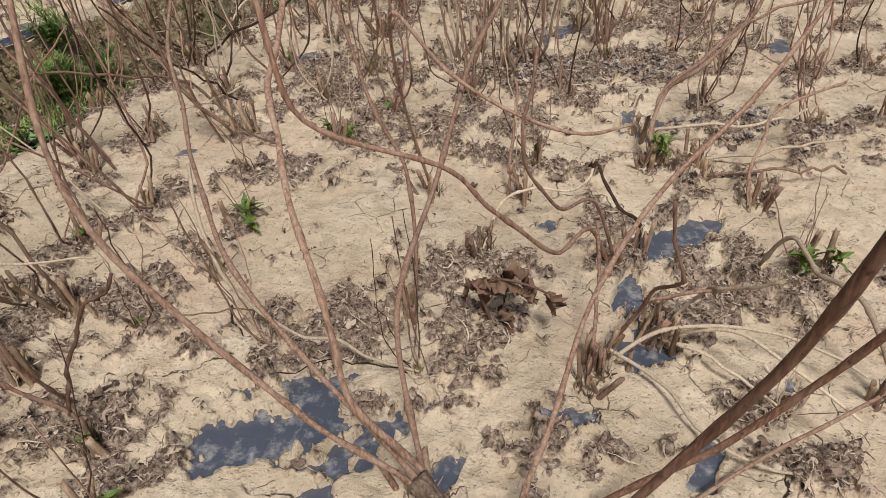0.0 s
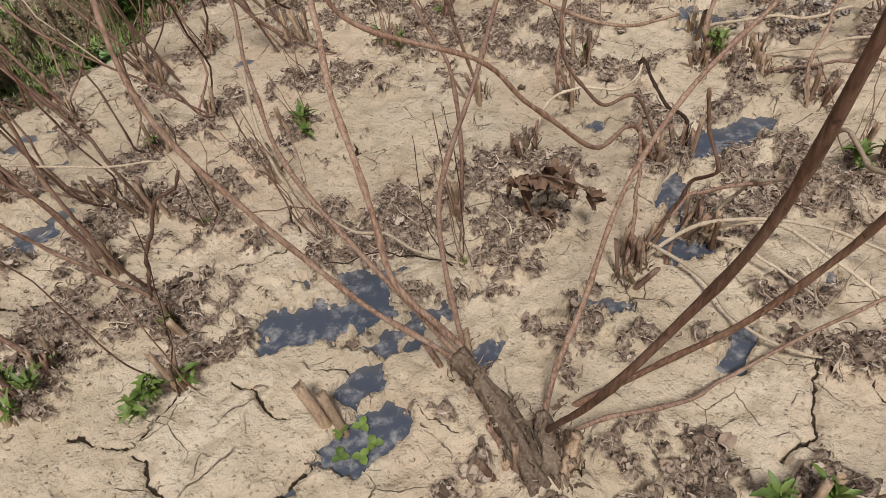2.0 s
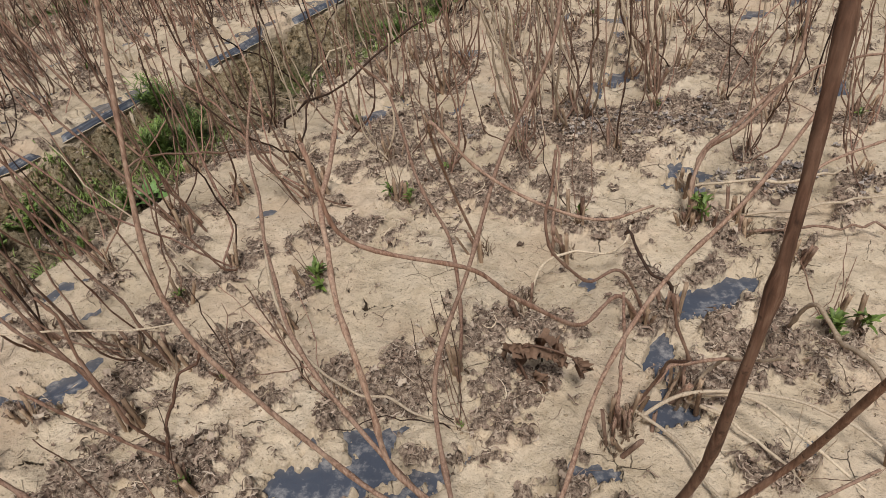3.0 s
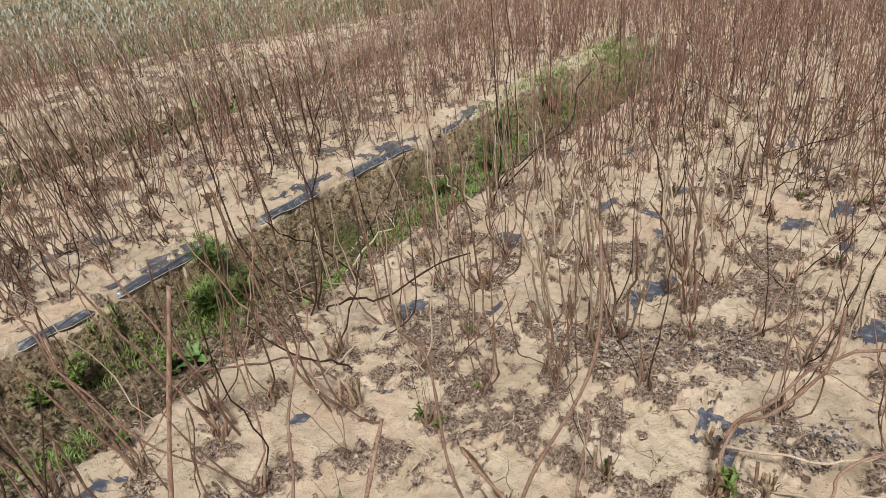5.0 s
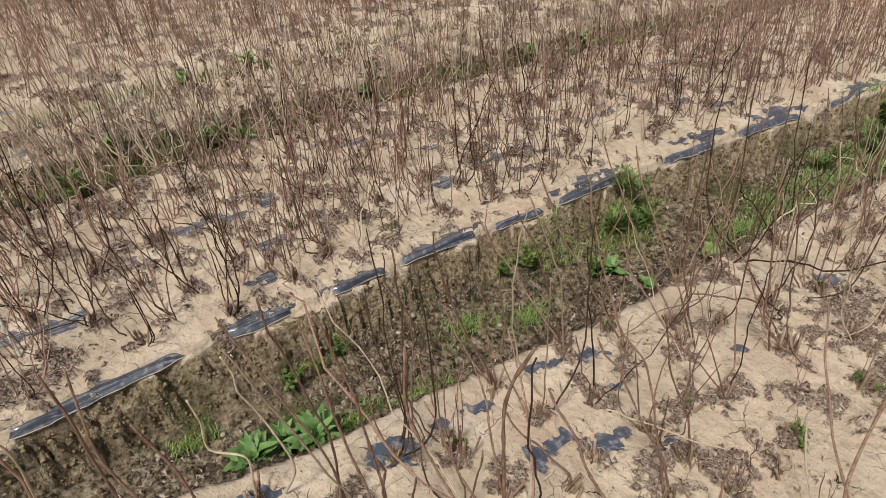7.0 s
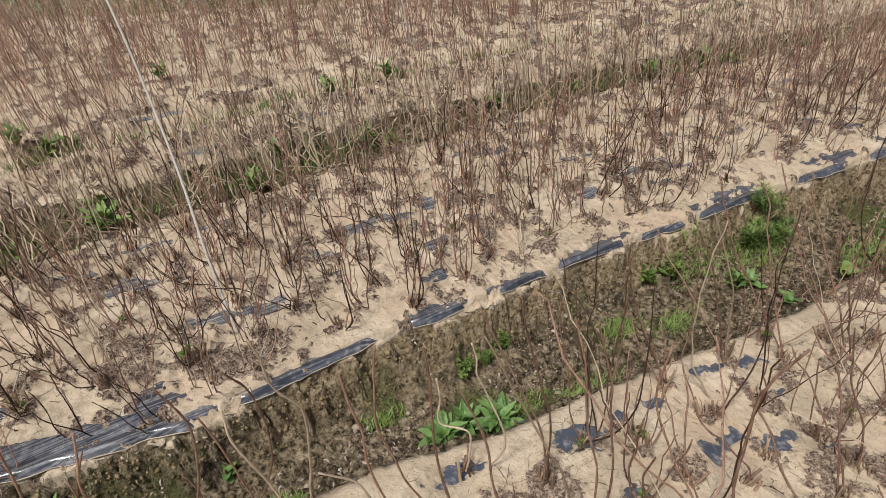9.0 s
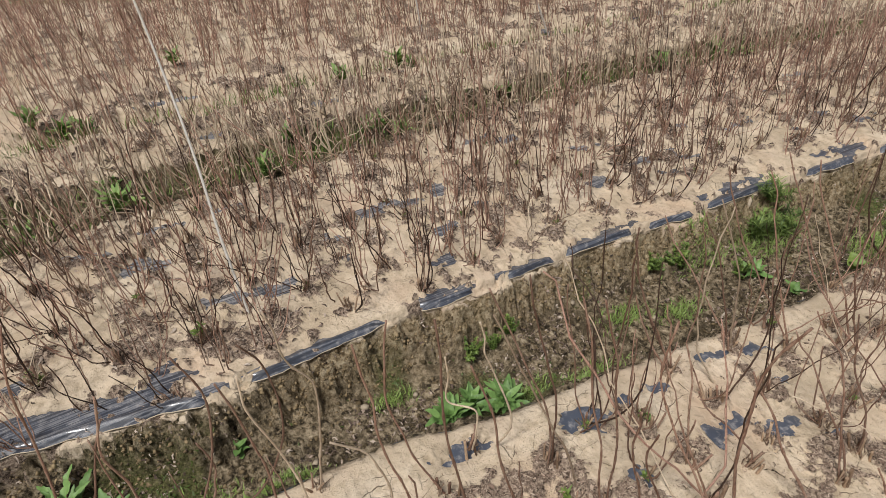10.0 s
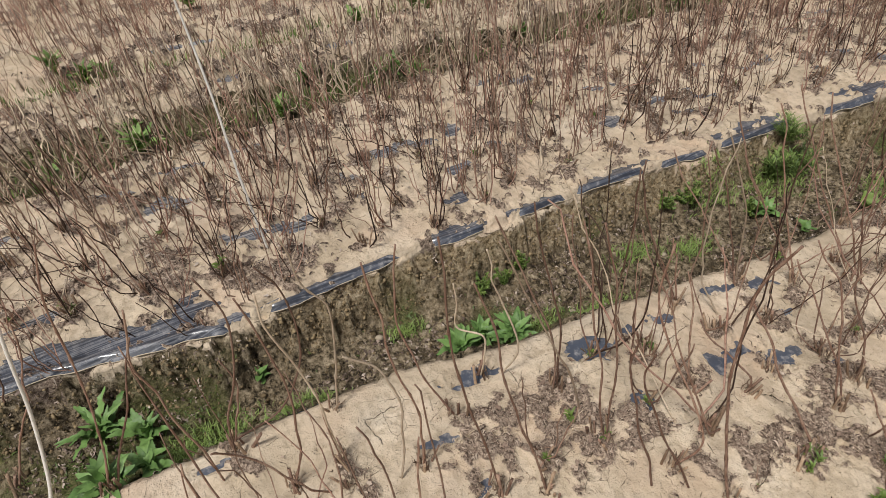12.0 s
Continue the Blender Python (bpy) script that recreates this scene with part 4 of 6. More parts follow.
def gnarled_foot(base):
    """The knotted woody stock from which the branches part."""
    r = np.random.default_rng(4)
    columns = [
        ([(0.046, -0.022, -0.02), (0.030, -0.012, 0.014), (-0.004, 0.012, 0.036), (-0.040, 0.033, 0.064), (-0.062, 0.04, 0.085)], 0.0150, 0.0055),
        ([(0.050, -0.018, -0.02), (0.044, -0.006, 0.012), (0.030, 0.016, 0.032), (0.020, 0.030, 0.05)], 0.0145, 0.006),
        ([(0.056, -0.018, -0.02), (0.058, -0.004, 0.012), (0.054, 0.014, 0.032), (0.056, 0.020, 0.05)], 0.0120, 0.005),
        ([(0.036, -0.030, -0.02), (0.022, -0.018, 0.006), (0.0, -0.002, 0.026)], 0.010, 0.003),
        ([(0.068, -0.026, -0.02), (0.062, -0.020, 0.006), (0.050, -0.006, 0.024)], 0.010, 0.003),
    ]
    for k, (line, r0, r1) in enumerate(columns):
        p = smooth_path(line, 34)
        rad = np.linspace(r0, r1, 34) * (1 + 0.16 * np.sin(np.linspace(0, 1, 34) * 15 + k * 2))
        child("stock", mesh_from("stock", *knotty(p, rad, r), (OLD_WOOD, OLD_WOOD, DRY_STALK, OLD_WOOD, HUSK)[k]), base, "gnarled peeling woody stock")
        child("husk", curled_flakes(r, 34 if k < 3 else 18, p, r0 * 0.75, 0.034), base, "torn brown bark fibres")


p = own_plant(0.07, 0.57, "grey")
own_stem(p, "grey", 0.0046, 0.0030, (0.07, 0.57, 0.00), (0.01, 0.61, 0.06), (-0.08, 0.60, 0.13), (-0.16, 0.59, 0.22), (-0.23, 0.59, 0.33), (-0.26, 0.64, 0.48), (-0.27, 0.70, 0.66))
own_stem(p, "grey", 0.0042, 0.0030, (0.01, 0.63, 0.06), (-0.05, 0.62, 0.15), (-0.08, 0.64, 0.25), (-0.13, 0.69, 0.33), (-0.17, 0.78, 0.37), (-0.21, 0.87, 0.40))
own_stem(p, "grey", 0.0038, 0.0026, (0.00, 0.63, 0.05), (-0.11, 0.65, 0.14), (-0.21, 0.70, 0.19), (-0.31, 0.80, 0.22), (-0.40, 0.90, 0.28), (-0.47, 1.01, 0.32))
own_stem(p, "rust", 0.0045, 0.0036, (0.09, 0.60, 0.01), (0.14, 0.55, 0.17), (0.20, 0.56, 0.32), (0.211, 0.53, 0.46), (0.2125, 0.54, 0.60), (0.194, 0.57, 0.73))
own_stem(p, "rust", 0.0043, 0.0032, (0.09, 0.63, -0.01), (0.17, 0.67, 0.06), (0.23, 0.68, 0.14), (0.27, 0.68, 0.24), (0.285, 0.64, 0.36), (0.30, 0.58, 0.50), (0.31, 0.52, 0.62))
own_stem(p, "grey", 0.0040, 0.0026, (0.09, 0.60, 0.00), (0.09, 0.64, 0.06), (0.10, 0.69, 0.11), (0.11, 0.77, 0.18), (0.15, 0.86, 0.25), (0.21, 0.93, 0.32), (0.26, 1.00, 0.39))
own_stem(p, "grey", 0.0032, 0.0022, (0.10, 0.60, 0.01), (0.14, 0.61, 0.05), (0.20, 0.66, 0.04), (0.24, 0.72, 0.01), (0.30, 0.78, 0.04), (0.37, 0.82, 0.09))
gnarled_foot(p)
p = own_plant(0.00, 0.63, "grey")
own_stem(p, "grey", 0.0042, 0.0028, (0.00, 0.63, 0.00), (0.00, 0.64, 0.05), (-0.06, 0.73, 0.14), (-0.06, 0.84, 0.22), (-0.06, 0.95, 0.30), (-0.03, 1.06, 0.41), (-0.06, 1.15, 0.56))
p = own_plant(0.11, 1.04, "red")
own_stem(p, "red", 0.0036, 0.0026, (0.11, 1.04, 0.00), (0.08, 0.99, 0.09), (0.06, 0.88, 0.13), (0.02, 0.80, 0.22), (-0.02, 0.75, 0.29), (-0.10, 0.69, 0.35), (-0.12, 0.68, 0.44))
own_stem(p, "red", 0.0030, 0.0022, (0.12, 1.04, 0.00), (0.08, 1.00, 0.12), (0.05, 0.95, 0.14), (0.03, 0.92, 0.18), (0.01, 0.90, 0.23), (0.01, 0.91, 0.28), (0.01, 0.93, 0.33))
p = own_plant(-0.17, 1.12, "grey")
own_stem(p, "grey", 0.0030, 0.0022, (-0.17, 1.12, 0.00), (-0.17, 1.02, 0.20), (-0.13, 0.91, 0.35), (-0.07, 0.91, 0.30), (0.00, 0.92, 0.26), (0.06, 0.94, 0.24), (0.11, 1.00, 0.23))
p = own_plant(0.42, 0.90, "straw")
own_stem(p, "straw", 0.0050, 0.0042, (0.42, 0.90, 0.03), (0.38, 0.96, 0.08), (0.36, 0.99, 0.08), (0.34, 1.02, 0.07), (0.31, 1.05, 0.09), (0.29, 1.08, 0.02))
p = own_plant(-0.33, 0.58, "red", shoots=1)
own_stem(p, "red", 0.0030, 0.0022, (-0.33, 0.58, 0.00), (-0.34, 0.58, 0.05), (-0.36, 0.56, 0.10), (-0.39, 0.54, 0.16), (-0.41, 0.52, 0.21))
own_stem(p, "red", 0.0030, 0.0022, (-0.39, 0.62, 0.00), (-0.37, 0.58, 0.10), (-0.37, 0.57, 0.20), (-0.38, 0.57, 0.31))
own_stem(p, "red", 0.0030, 0.0022, (-0.34, 0.58, 0.05), (-0.34, 0.60, 0.10), (-0.32, 0.62, 0.14), (-0.30, 0.65, 0.19))
p = own_plant(-0.62, 0.58, "straw")
own_stem(p, "straw", 0.0030, 0.0022, (-0.62, 0.58, 0.16), (-0.56, 0.63, 0.14), (-0.50, 0.69, 0.11), (-0.44, 0.75, 0.09))
p = own_plant(0.12, 0.86, "red")
own_stem(p, "red", 0.0030, 0.0022, (0.12, 0.86, 0.00), (0.14, 0.87, 0.05), (0.16, 0.86, 0.12), (0.18, 0.82, 0.18), (0.16, 0.82, 0.26))
p = own_plant(0.18, 0.93, "straw")
own_stem(p, "straw", 0.0030, 0.0022, (0.18, 0.93, -0.01), (0.21, 0.95, 0.05), (0.23, 0.92, 0.10), (0.27, 0.88, 0.15))
own_stem(p, "straw", 0.0030, 0.0022, (0.18, 0.93, 0.00), (0.25, 0.90, 0.06), (0.31, 0.85, 0.07), (0.37, 0.82, 0.06))
own_stem(p, "straw", 0.0030, 0.0022, (0.13, 0.87, 0.02), (0.19, 0.84, 0.02), (0.23, 0.80, 0.02), (0.28, 0.77, 0.02), (0.33, 0.78, 0.01))
p = own_plant(-0.37, 0.85, "straw")
own_stem(p, "straw", 0.0030, 0.0022, (-0.37, 0.85, 0.17), (-0.32, 0.79, 0.12), (-0.23, 0.75, 0.06), (-0.14, 0.76, 0.04), (-0.06, 0.78, 0.00))
p = own_plant(-0.55, 0.21, "red")
own_stem(p, "red", 0.0042, 0.0030, (-0.55, 0.21, 0.00), (-0.52, 0.22, 0.12), (-0.56, 0.20, 0.23), (-0.62, 0.17, 0.33), (-0.66, 0.15, 0.44), (-0.66, 0.15, 0.56))
own_stem(p, "red", 0.0042, 0.0030, (-0.54, 0.14, 0.00), (-0.56, 0.13, 0.08), (-0.59, 0.11, 0.16), (-0.61, 0.10, 0.25), (-0.63, 0.09, 0.33), (-0.63, 0.09, 0.42))
own_stem(p, "red", 0.0042, 0.0030, (-0.50, 0.20, 0.00), (-0.53, 0.18, 0.07), (-0.57, 0.16, 0.13), (-0.60, 0.15, 0.19), (-0.63, 0.14, 0.26), (-0.62, 0.14, 0.33))
p = own_plant(-0.68, 0.38, "grey")
own_stem(p, "grey", 0.0042, 0.0030, (-0.68, 0.38, 0.00), (-0.70, 0.37, 0.11), (-0.72, 0.36, 0.22), (-0.75, 0.35, 0.32))
p = own_plant(-0.42, 0.49, "red", shoots=1)
own_stem(p, "red", 0.0042, 0.0030, (-0.42, 0.49, 0.00), (-0.49, 0.48, 0.07), (-0.54, 0.46, 0.14), (-0.59, 0.45, 0.22), (-0.65, 0.44, 0.29))
p = own_plant(-0.44, 0.25, "red")
own_stem(p, "red", 0.0042, 0.0030, (-0.44, 0.25, 0.00), (-0.48, 0.24, 0.12), (-0.51, 0.23, 0.25), (-0.53, 0.22, 0.38), (-0.54, 0.22, 0.50), (-0.52, 0.23, 0.63))
p = own_plant(-0.47, 0.63, "red")
own_stem(p, "red", 0.0042, 0.0030, (-0.47, 0.63, 0.00), (-0.50, 0.62, 0.09), (-0.55, 0.60, 0.17), (-0.61, 0.59, 0.25), (-0.67, 0.57, 0.32))
own_stem(p, "red", 0.0042, 0.0030, (-0.48, 0.63, 0.00), (-0.51, 0.62, 0.10), (-0.54, 0.61, 0.20), (-0.58, 0.60, 0.30), (-0.65, 0.58, 0.38))
p = own_plant(-0.50, 0.73, "grey")
own_stem(p, "grey", 0.0042, 0.0030, (-0.50, 0.73, 0.00), (-0.51, 0.72, 0.08), (-0.54, 0.72, 0.14), (-0.58, 0.71, 0.21), (-0.60, 0.70, 0.28), (-0.62, 0.70, 0.35))
p = own_plant(-0.67, 0.13, "red", shoots=1)
own_stem(p, "red", 0.0042, 0.0030, (-0.67, 0.13, 0.00), (-0.68, 0.13, 0.11), (-0.68, 0.12, 0.23), (-0.70, 0.11, 0.34), (-0.71, 0.10, 0.46), (-0.74, 0.08, 0.57))
own_stem(p, "red", 0.0042, 0.0030, (-0.68, 0.13, 0.00), (-0.69, 0.11, 0.11), (-0.70, 0.10, 0.22), (-0.73, 0.09, 0.33), (-0.74, 0.07, 0.45), (-0.77, 0.06, 0.56))
p = own_plant(-0.69, -0.13, "red")
own_stem(p, "red", 0.0042, 0.0030, (-0.69, -0.13, 0.00), (-0.71, -0.15, 0.13), (-0.73, -0.18, 0.26), (-0.75, -0.20, 0.39), (-0.76, -0.21, 0.52), (-0.76, -0.22, 0.66))
p = own_plant(-0.64, -0.05, "red")
own_stem(p, "red", 0.0042, 0.0030, (-0.64, -0.05, 0.00), (-0.67, -0.07, 0.11), (-0.69, -0.10, 0.22), (-0.71, -0.12, 0.33), (-0.73, -0.13, 0.44), (-0.76, -0.16, 0.54))
p = own_plant(-0.83, 0.12, "grey")
own_stem(p, "grey", 0.0042, 0.0030, (-0.83, 0.12, 0.00), (-0.83, 0.11, 0.11), (-0.84, 0.11, 0.21), (-0.86, 0.09, 0.31), (-0.88, 0.07, 0.42), (-0.89, 0.05, 0.52))
own_stem(p, "grey", 0.0042, 0.0030, (-0.83, 0.11, 0.00), (-0.84, 0.11, 0.10), (-0.85, 0.09, 0.20), (-0.88, 0.06, 0.29), (-0.91, 0.03, 0.39), (-0.94, 0.00, 0.48))
own_stem(p, "straw", 0.0042, 0.0030, (-0.76, 0.13, 0.00), (-0.78, 0.11, 0.10), (-0.81, 0.08, 0.18), (-0.85, 0.05, 0.27), (-0.88, 0.02, 0.36), (-0.91, -0.01, 0.45))
p = own_plant(-0.95, -0.01, "red")
own_stem(p, "straw", 0.0042, 0.0030, (-0.95, -0.01, 0.00), (-0.94, -0.01, 0.07), (-0.95, -0.01, 0.14), (-0.98, -0.06, 0.17), (-0.98, -0.06, 0.24), (-0.98, -0.07, 0.31))
own_stem(p, "straw", 0.0042, 0.0030, (-0.93, 0.04, 0.00), (-0.91, 0.06, 0.08), (-0.92, 0.05, 0.16), (-0.94, 0.03, 0.23), (-0.95, 0.01, 0.31), (-0.96, 0.00, 0.39))
p = own_plant(-0.89, -0.12, "red")
own_stem(p, "red", 0.0042, 0.0030, (-0.89, -0.12, 0.00), (-0.92, -0.16, 0.09), (-0.93, -0.19, 0.19), (-0.95, -0.21, 0.29), (-0.95, -0.21, 0.40), (-0.95, -0.21, 0.50))
p = own_plant(-0.81, -0.24, "red")
own_stem(p, "red", 0.0042, 0.0030, (-0.81, -0.24, 0.00), (-0.81, -0.24, 0.12), (-0.81, -0.25, 0.24), (-0.82, -0.28, 0.35), (-0.83, -0.29, 0.47), (-0.84, -0.30, 0.59))
own_stem(p, "straw", 0.0042, 0.0030, (-0.81, -0.29, 0.00), (-0.81, -0.28, 0.09), (-0.81, -0.28, 0.18), (-0.81, -0.28, 0.26), (-0.82, -0.30, 0.34), (-0.84, -0.36, 0.40))
p = own_plant(-1.05, -0.57, "grey")
own_stem(p, "grey", 0.0042, 0.0030, (-1.05, -0.57, 0.00), (-1.05, -0.56, 0.10), (-1.05, -0.53, 0.19), (-1.05, -0.51, 0.29), (-1.05, -0.50, 0.39), (-1.05, -0.53, 0.49))
own_stem(p, "grey", 0.0042, 0.0030, (-1.05, -0.57, 0.00), (-1.05, -0.55, 0.07), (-1.05, -0.53, 0.14), (-1.05, -0.52, 0.21), (-1.05, -0.54, 0.28))
own_stem(p, "grey", 0.0042, 0.0030, (-1.07, -0.56, 0.00), (-1.07, -0.46, 0.03), (-1.07, -0.40, 0.13), (-1.07, -0.38, 0.24), (-1.07, -0.39, 0.35), (-1.07, -0.43, 0.45))
own_stem(p, "grey", 0.0042, 0.0030, (-0.99, -0.61, 0.00), (-0.99, -0.62, 0.11), (-0.99, -0.64, 0.21), (-0.99, -0.65, 0.32), (-0.99, -0.66, 0.43), (-0.99, -0.63, 0.53))
p = own_plant(-1.09, -0.82, "red")
own_stem(p, "red", 0.0042, 0.0030, (-1.09, -0.82, 0.00), (-1.10, -0.79, 0.12), (-1.10, -0.77, 0.24), (-1.11, -0.76, 0.37), (-1.11, -0.75, 0.49), (-1.12, -0.72, 0.61))
own_stem(p, "red", 0.0042, 0.0030, (-1.10, -0.80, 0.00), (-1.11, -0.77, 0.08), (-1.11, -0.73, 0.17), (-1.12, -0.70, 0.25), (-1.13, -0.67, 0.34))
p = own_plant(-1.19, -0.98, "red")
own_stem(p, "red", 0.0042, 0.0030, (-1.19, -0.98, 0.00), (-1.21, -0.94, 0.09), (-1.22, -0.90, 0.17), (-1.24, -0.86, 0.27), (-1.25, -0.84, 0.37))
p = own_plant(-0.90, -0.49, "red")
own_stem(p, "red", 0.0042, 0.0030, (-0.90, -0.49, 0.00), (-0.90, -0.46, 0.11), (-0.90, -0.45, 0.22), (-0.90, -0.45, 0.34), (-0.90, -0.47, 0.45), (-0.90, -0.49, 0.56))
p = own_plant(-0.91, -0.38, "grey")
own_stem(p, "straw", 0.0042, 0.0030, (-0.91, -0.38, 0.00), (-0.91, -0.39, 0.11), (-0.91, -0.40, 0.22), (-0.92, -0.42, 0.32), (-0.93, -0.45, 0.43), (-0.93, -0.46, 0.53))
p = own_plant(-1.03, -0.34, "red")
own_stem(p, "straw", 0.0042, 0.0030, (-1.03, -0.34, 0.00), (-1.03, -0.33, 0.11), (-1.03, -0.32, 0.21), (-1.03, -0.32, 0.32), (-1.04, -0.36, 0.42), (-1.04, -0.38, 0.52))
p = own_plant(-0.88, 0.53, "red")
own_stem(p, "red", 0.0042, 0.0030, (-0.88, 0.53, 0.00), (-0.90, 0.52, 0.07), (-0.93, 0.50, 0.14), (-0.96, 0.48, 0.21))
own_stem(p, "red", 0.0042, 0.0030, (-0.89, 0.55, 0.00), (-0.91, 0.54, 0.10), (-0.93, 0.52, 0.20))
own_stem(p, "red", 0.0042, 0.0030, (-0.90, 0.54, 0.00), (-0.95, 0.50, 0.10), (-0.99, 0.47, 0.21))
own_stem(p, "red", 0.0042, 0.0030, (-0.89, 0.55, 0.00), (-0.95, 0.51, 0.13), (-1.00, 0.48, 0.26), (-1.02, 0.46, 0.40))
p = own_plant(-0.60, 0.49, "red")
own_stem(p, "red", 0.0042, 0.0030, (-0.60, 0.49, 0.00), (-0.61, 0.49, 0.04), (-0.64, 0.47, 0.07), (-0.68, 0.46, 0.09), (-0.71, 0.44, 0.11), (-0.74, 0.43, 0.15))
p = own_plant(-0.87, 0.75, "grey")
own_stem(p, "straw", 0.0042, 0.0030, (-0.87, 0.75, 0.00), (-0.89, 0.74, 0.11), (-0.90, 0.73, 0.22), (-0.94, 0.71, 0.32), (-0.98, 0.69, 0.42))
own_stem(p, "grey", 0.0042, 0.0030, (-0.89, 0.76, 0.00), (-0.92, 0.74, 0.12), (-0.96, 0.72, 0.24), (-1.01, 0.69, 0.36))
own_stem(p, "grey", 0.0042, 0.0030, (-0.89, 0.76, 0.00), (-0.94, 0.73, 0.08), (-0.99, 0.70, 0.16), (-1.05, 0.67, 0.24), (-1.09, 0.64, 0.32))
p = own_plant(-0.78, 0.87, "red")
own_stem(p, "red", 0.0042, 0.0030, (-0.78, 0.87, 0.00), (-0.83, 0.84, 0.09), (-0.89, 0.82, 0.17), (-0.94, 0.79, 0.26), (-0.99, 0.77, 0.35), (-1.03, 0.75, 0.45))
own_stem(p, "red", 0.0042, 0.0030, (-0.79, 0.88, 0.00), (-0.84, 0.86, 0.12), (-0.88, 0.84, 0.23), (-0.92, 0.83, 0.35), (-0.96, 0.81, 0.47))
p = own_plant(-0.72, 1.00, "red")
own_stem(p, "red", 0.0042, 0.0030, (-0.72, 1.00, 0.00), (-0.77, 0.98, 0.10), (-0.83, 0.96, 0.19), (-0.88, 0.94, 0.28), (-0.93, 0.92, 0.38), (-0.98, 0.90, 0.48))
own_stem(p, "red", 0.0042, 0.0030, (-0.72, 1.04, 0.00), (-0.77, 1.02, 0.12), (-0.83, 1.00, 0.23), (-0.89, 0.98, 0.35), (-0.94, 0.96, 0.47))
own_stem(p, "red", 0.0042, 0.0030, (-0.69, 1.02, 0.00), (-0.73, 1.00, 0.12), (-0.77, 0.99, 0.25), (-0.78, 0.99, 0.39))

p = own_plant(0.129, 1.309, "grey")
own_stem(p, "grey", 0.0044, 0.0034, (0.129, 1.309, 0.0), (0.124, 1.335, 0.06), (0.134, 1.375, 0.11), (0.178, 1.371, 0.16), (0.219, 1.409, 0.21), (0.238, 1.423, 0.27), (0.23, 1.439, 0.34))
p = own_plant(0.127, 1.312, "grey")
own_stem(p, "grey", 0.004, 0.003, (0.127, 1.312, 0.0), (0.126, 1.372, 0.1), (0.176, 1.411, 0.15), (0.239, 1.507, 0.19), (0.309, 1.546, 0.21), (0.366, 1.544, 0.23))
p = own_plant(0.287, 1.246, "grey")
own_stem(p, "grey", 0.0038, 0.0028, (0.287, 1.246, 0.0), (0.274, 1.263, 0.05), (0.287, 1.318, 0.08), (0.289, 1.354, 0.1), (0.339, 1.397, 0.12), (0.389, 1.443, 0.13))
p = own_plant(0.202, 1.357, "straw")
own_stem(p, "straw", 0.0034, 0.0026, (0.202, 1.357, 0.005), (0.279, 1.357, 0.03), (0.342, 1.386, 0.04), (0.41, 1.408, 0.05))
p = own_plant(0.219, 1.31, "grey")
own_stem(p, "grey", 0.0032, 0.0026, (0.219, 1.31, 0.005), (0.298, 1.308, 0.03), (0.36, 1.333, 0.03), (0.413, 1.354, 0.03))
p = own_plant(0.115, 1.416, "straw")
own_stem(p, "straw", 0.0038, 0.0028, (0.115, 1.416, 0.01), (0.186, 1.407, 0.04), (0.289, 1.425, 0.05), (0.351, 1.463, 0.07))
p = own_plant(0.128, 0.846, "grey")
own_stem(p, "grey", 0.0034, 0.0026, (0.128, 0.846, 0.0), (0.136, 0.872, 0.03), (0.16, 0.906, 0.06), (0.2, 0.92, 0.08), (0.248, 0.928, 0.1))
p = own_plant(0.126, 0.853, "straw")
own_stem(p, "straw", 0.0034, 0.0022, (0.126, 0.853, 0.0), (0.178, 0.889, 0.04), (0.231, 0.909, 0.05), (0.297, 0.925, 0.05), (0.351, 0.92, 0.04), (0.393, 0.9, 0.04))
p = own_plant(0.18, 0.924, "straw")
own_stem(p, "straw", 0.003, 0.002, (0.18, 0.924, 0.005), (0.231, 0.895, 0.02), (0.276, 0.87, 0.02), (0.32, 0.848, 0.01))
p = own_plant(-0.1, 0.861, "red")
own_stem(p, "red", 0.0036, 0.0026, (-0.1, 0.861, 0.0), (-0.115, 0.912, 0.06), (-0.146, 0.966, 0.14), (-0.197, 0.988, 0.2), (-0.247, 1.045, 0.25), (-0.299, 1.095, 0.3), (-0.331, 1.073, 0.34))
p = own_plant(0.121, 0.816, "red")
own_stem(p, "red", 0.0032, 0.0024, (0.121, 0.816, 0.0), (0.112, 0.859, 0.05), (0.107, 0.905, 0.08), (0.089, 0.961, 0.12))
p = own_plant(0.142, 1.08, "dark")
own_stem(p, "dark", 0.0036, 0.0026, (0.142, 1.08, 0.01), (0.133, 1.081, 0.05), (0.106, 1.066, 0.08), (0.074, 1.096, 0.11), (0.063, 1.099, 0.12))
p = own_plant(-0.041, 1.16, "grey")
own_stem(p, "grey", 0.0038, 0.0026, (-0.041, 1.16, 0.01), (-0.068, 1.167, 0.05), (-0.072, 1.208, 0.1), (-0.087, 1.267, 0.15))
p = own_plant(-0.058, 1.014, "straw")
own_stem(p, "straw", 0.003, 0.0022, (-0.058, 1.014, 0.005), (-0.049, 1.065, 0.05), (-0.014, 1.093, 0.06), (0.046, 1.128, 0.06), (0.061, 1.165, 0.08))
p = own_plant(0.315, 0.60, "red", shoots=1)
own_stem(p, "red", 0.0046, 0.0036, (0.315, 0.60, 0.0), (0.335, 0.605, 0.05), (0.37, 0.615, 0.09), (0.41, 0.62, 0.14), (0.47, 0.63, 0.20))

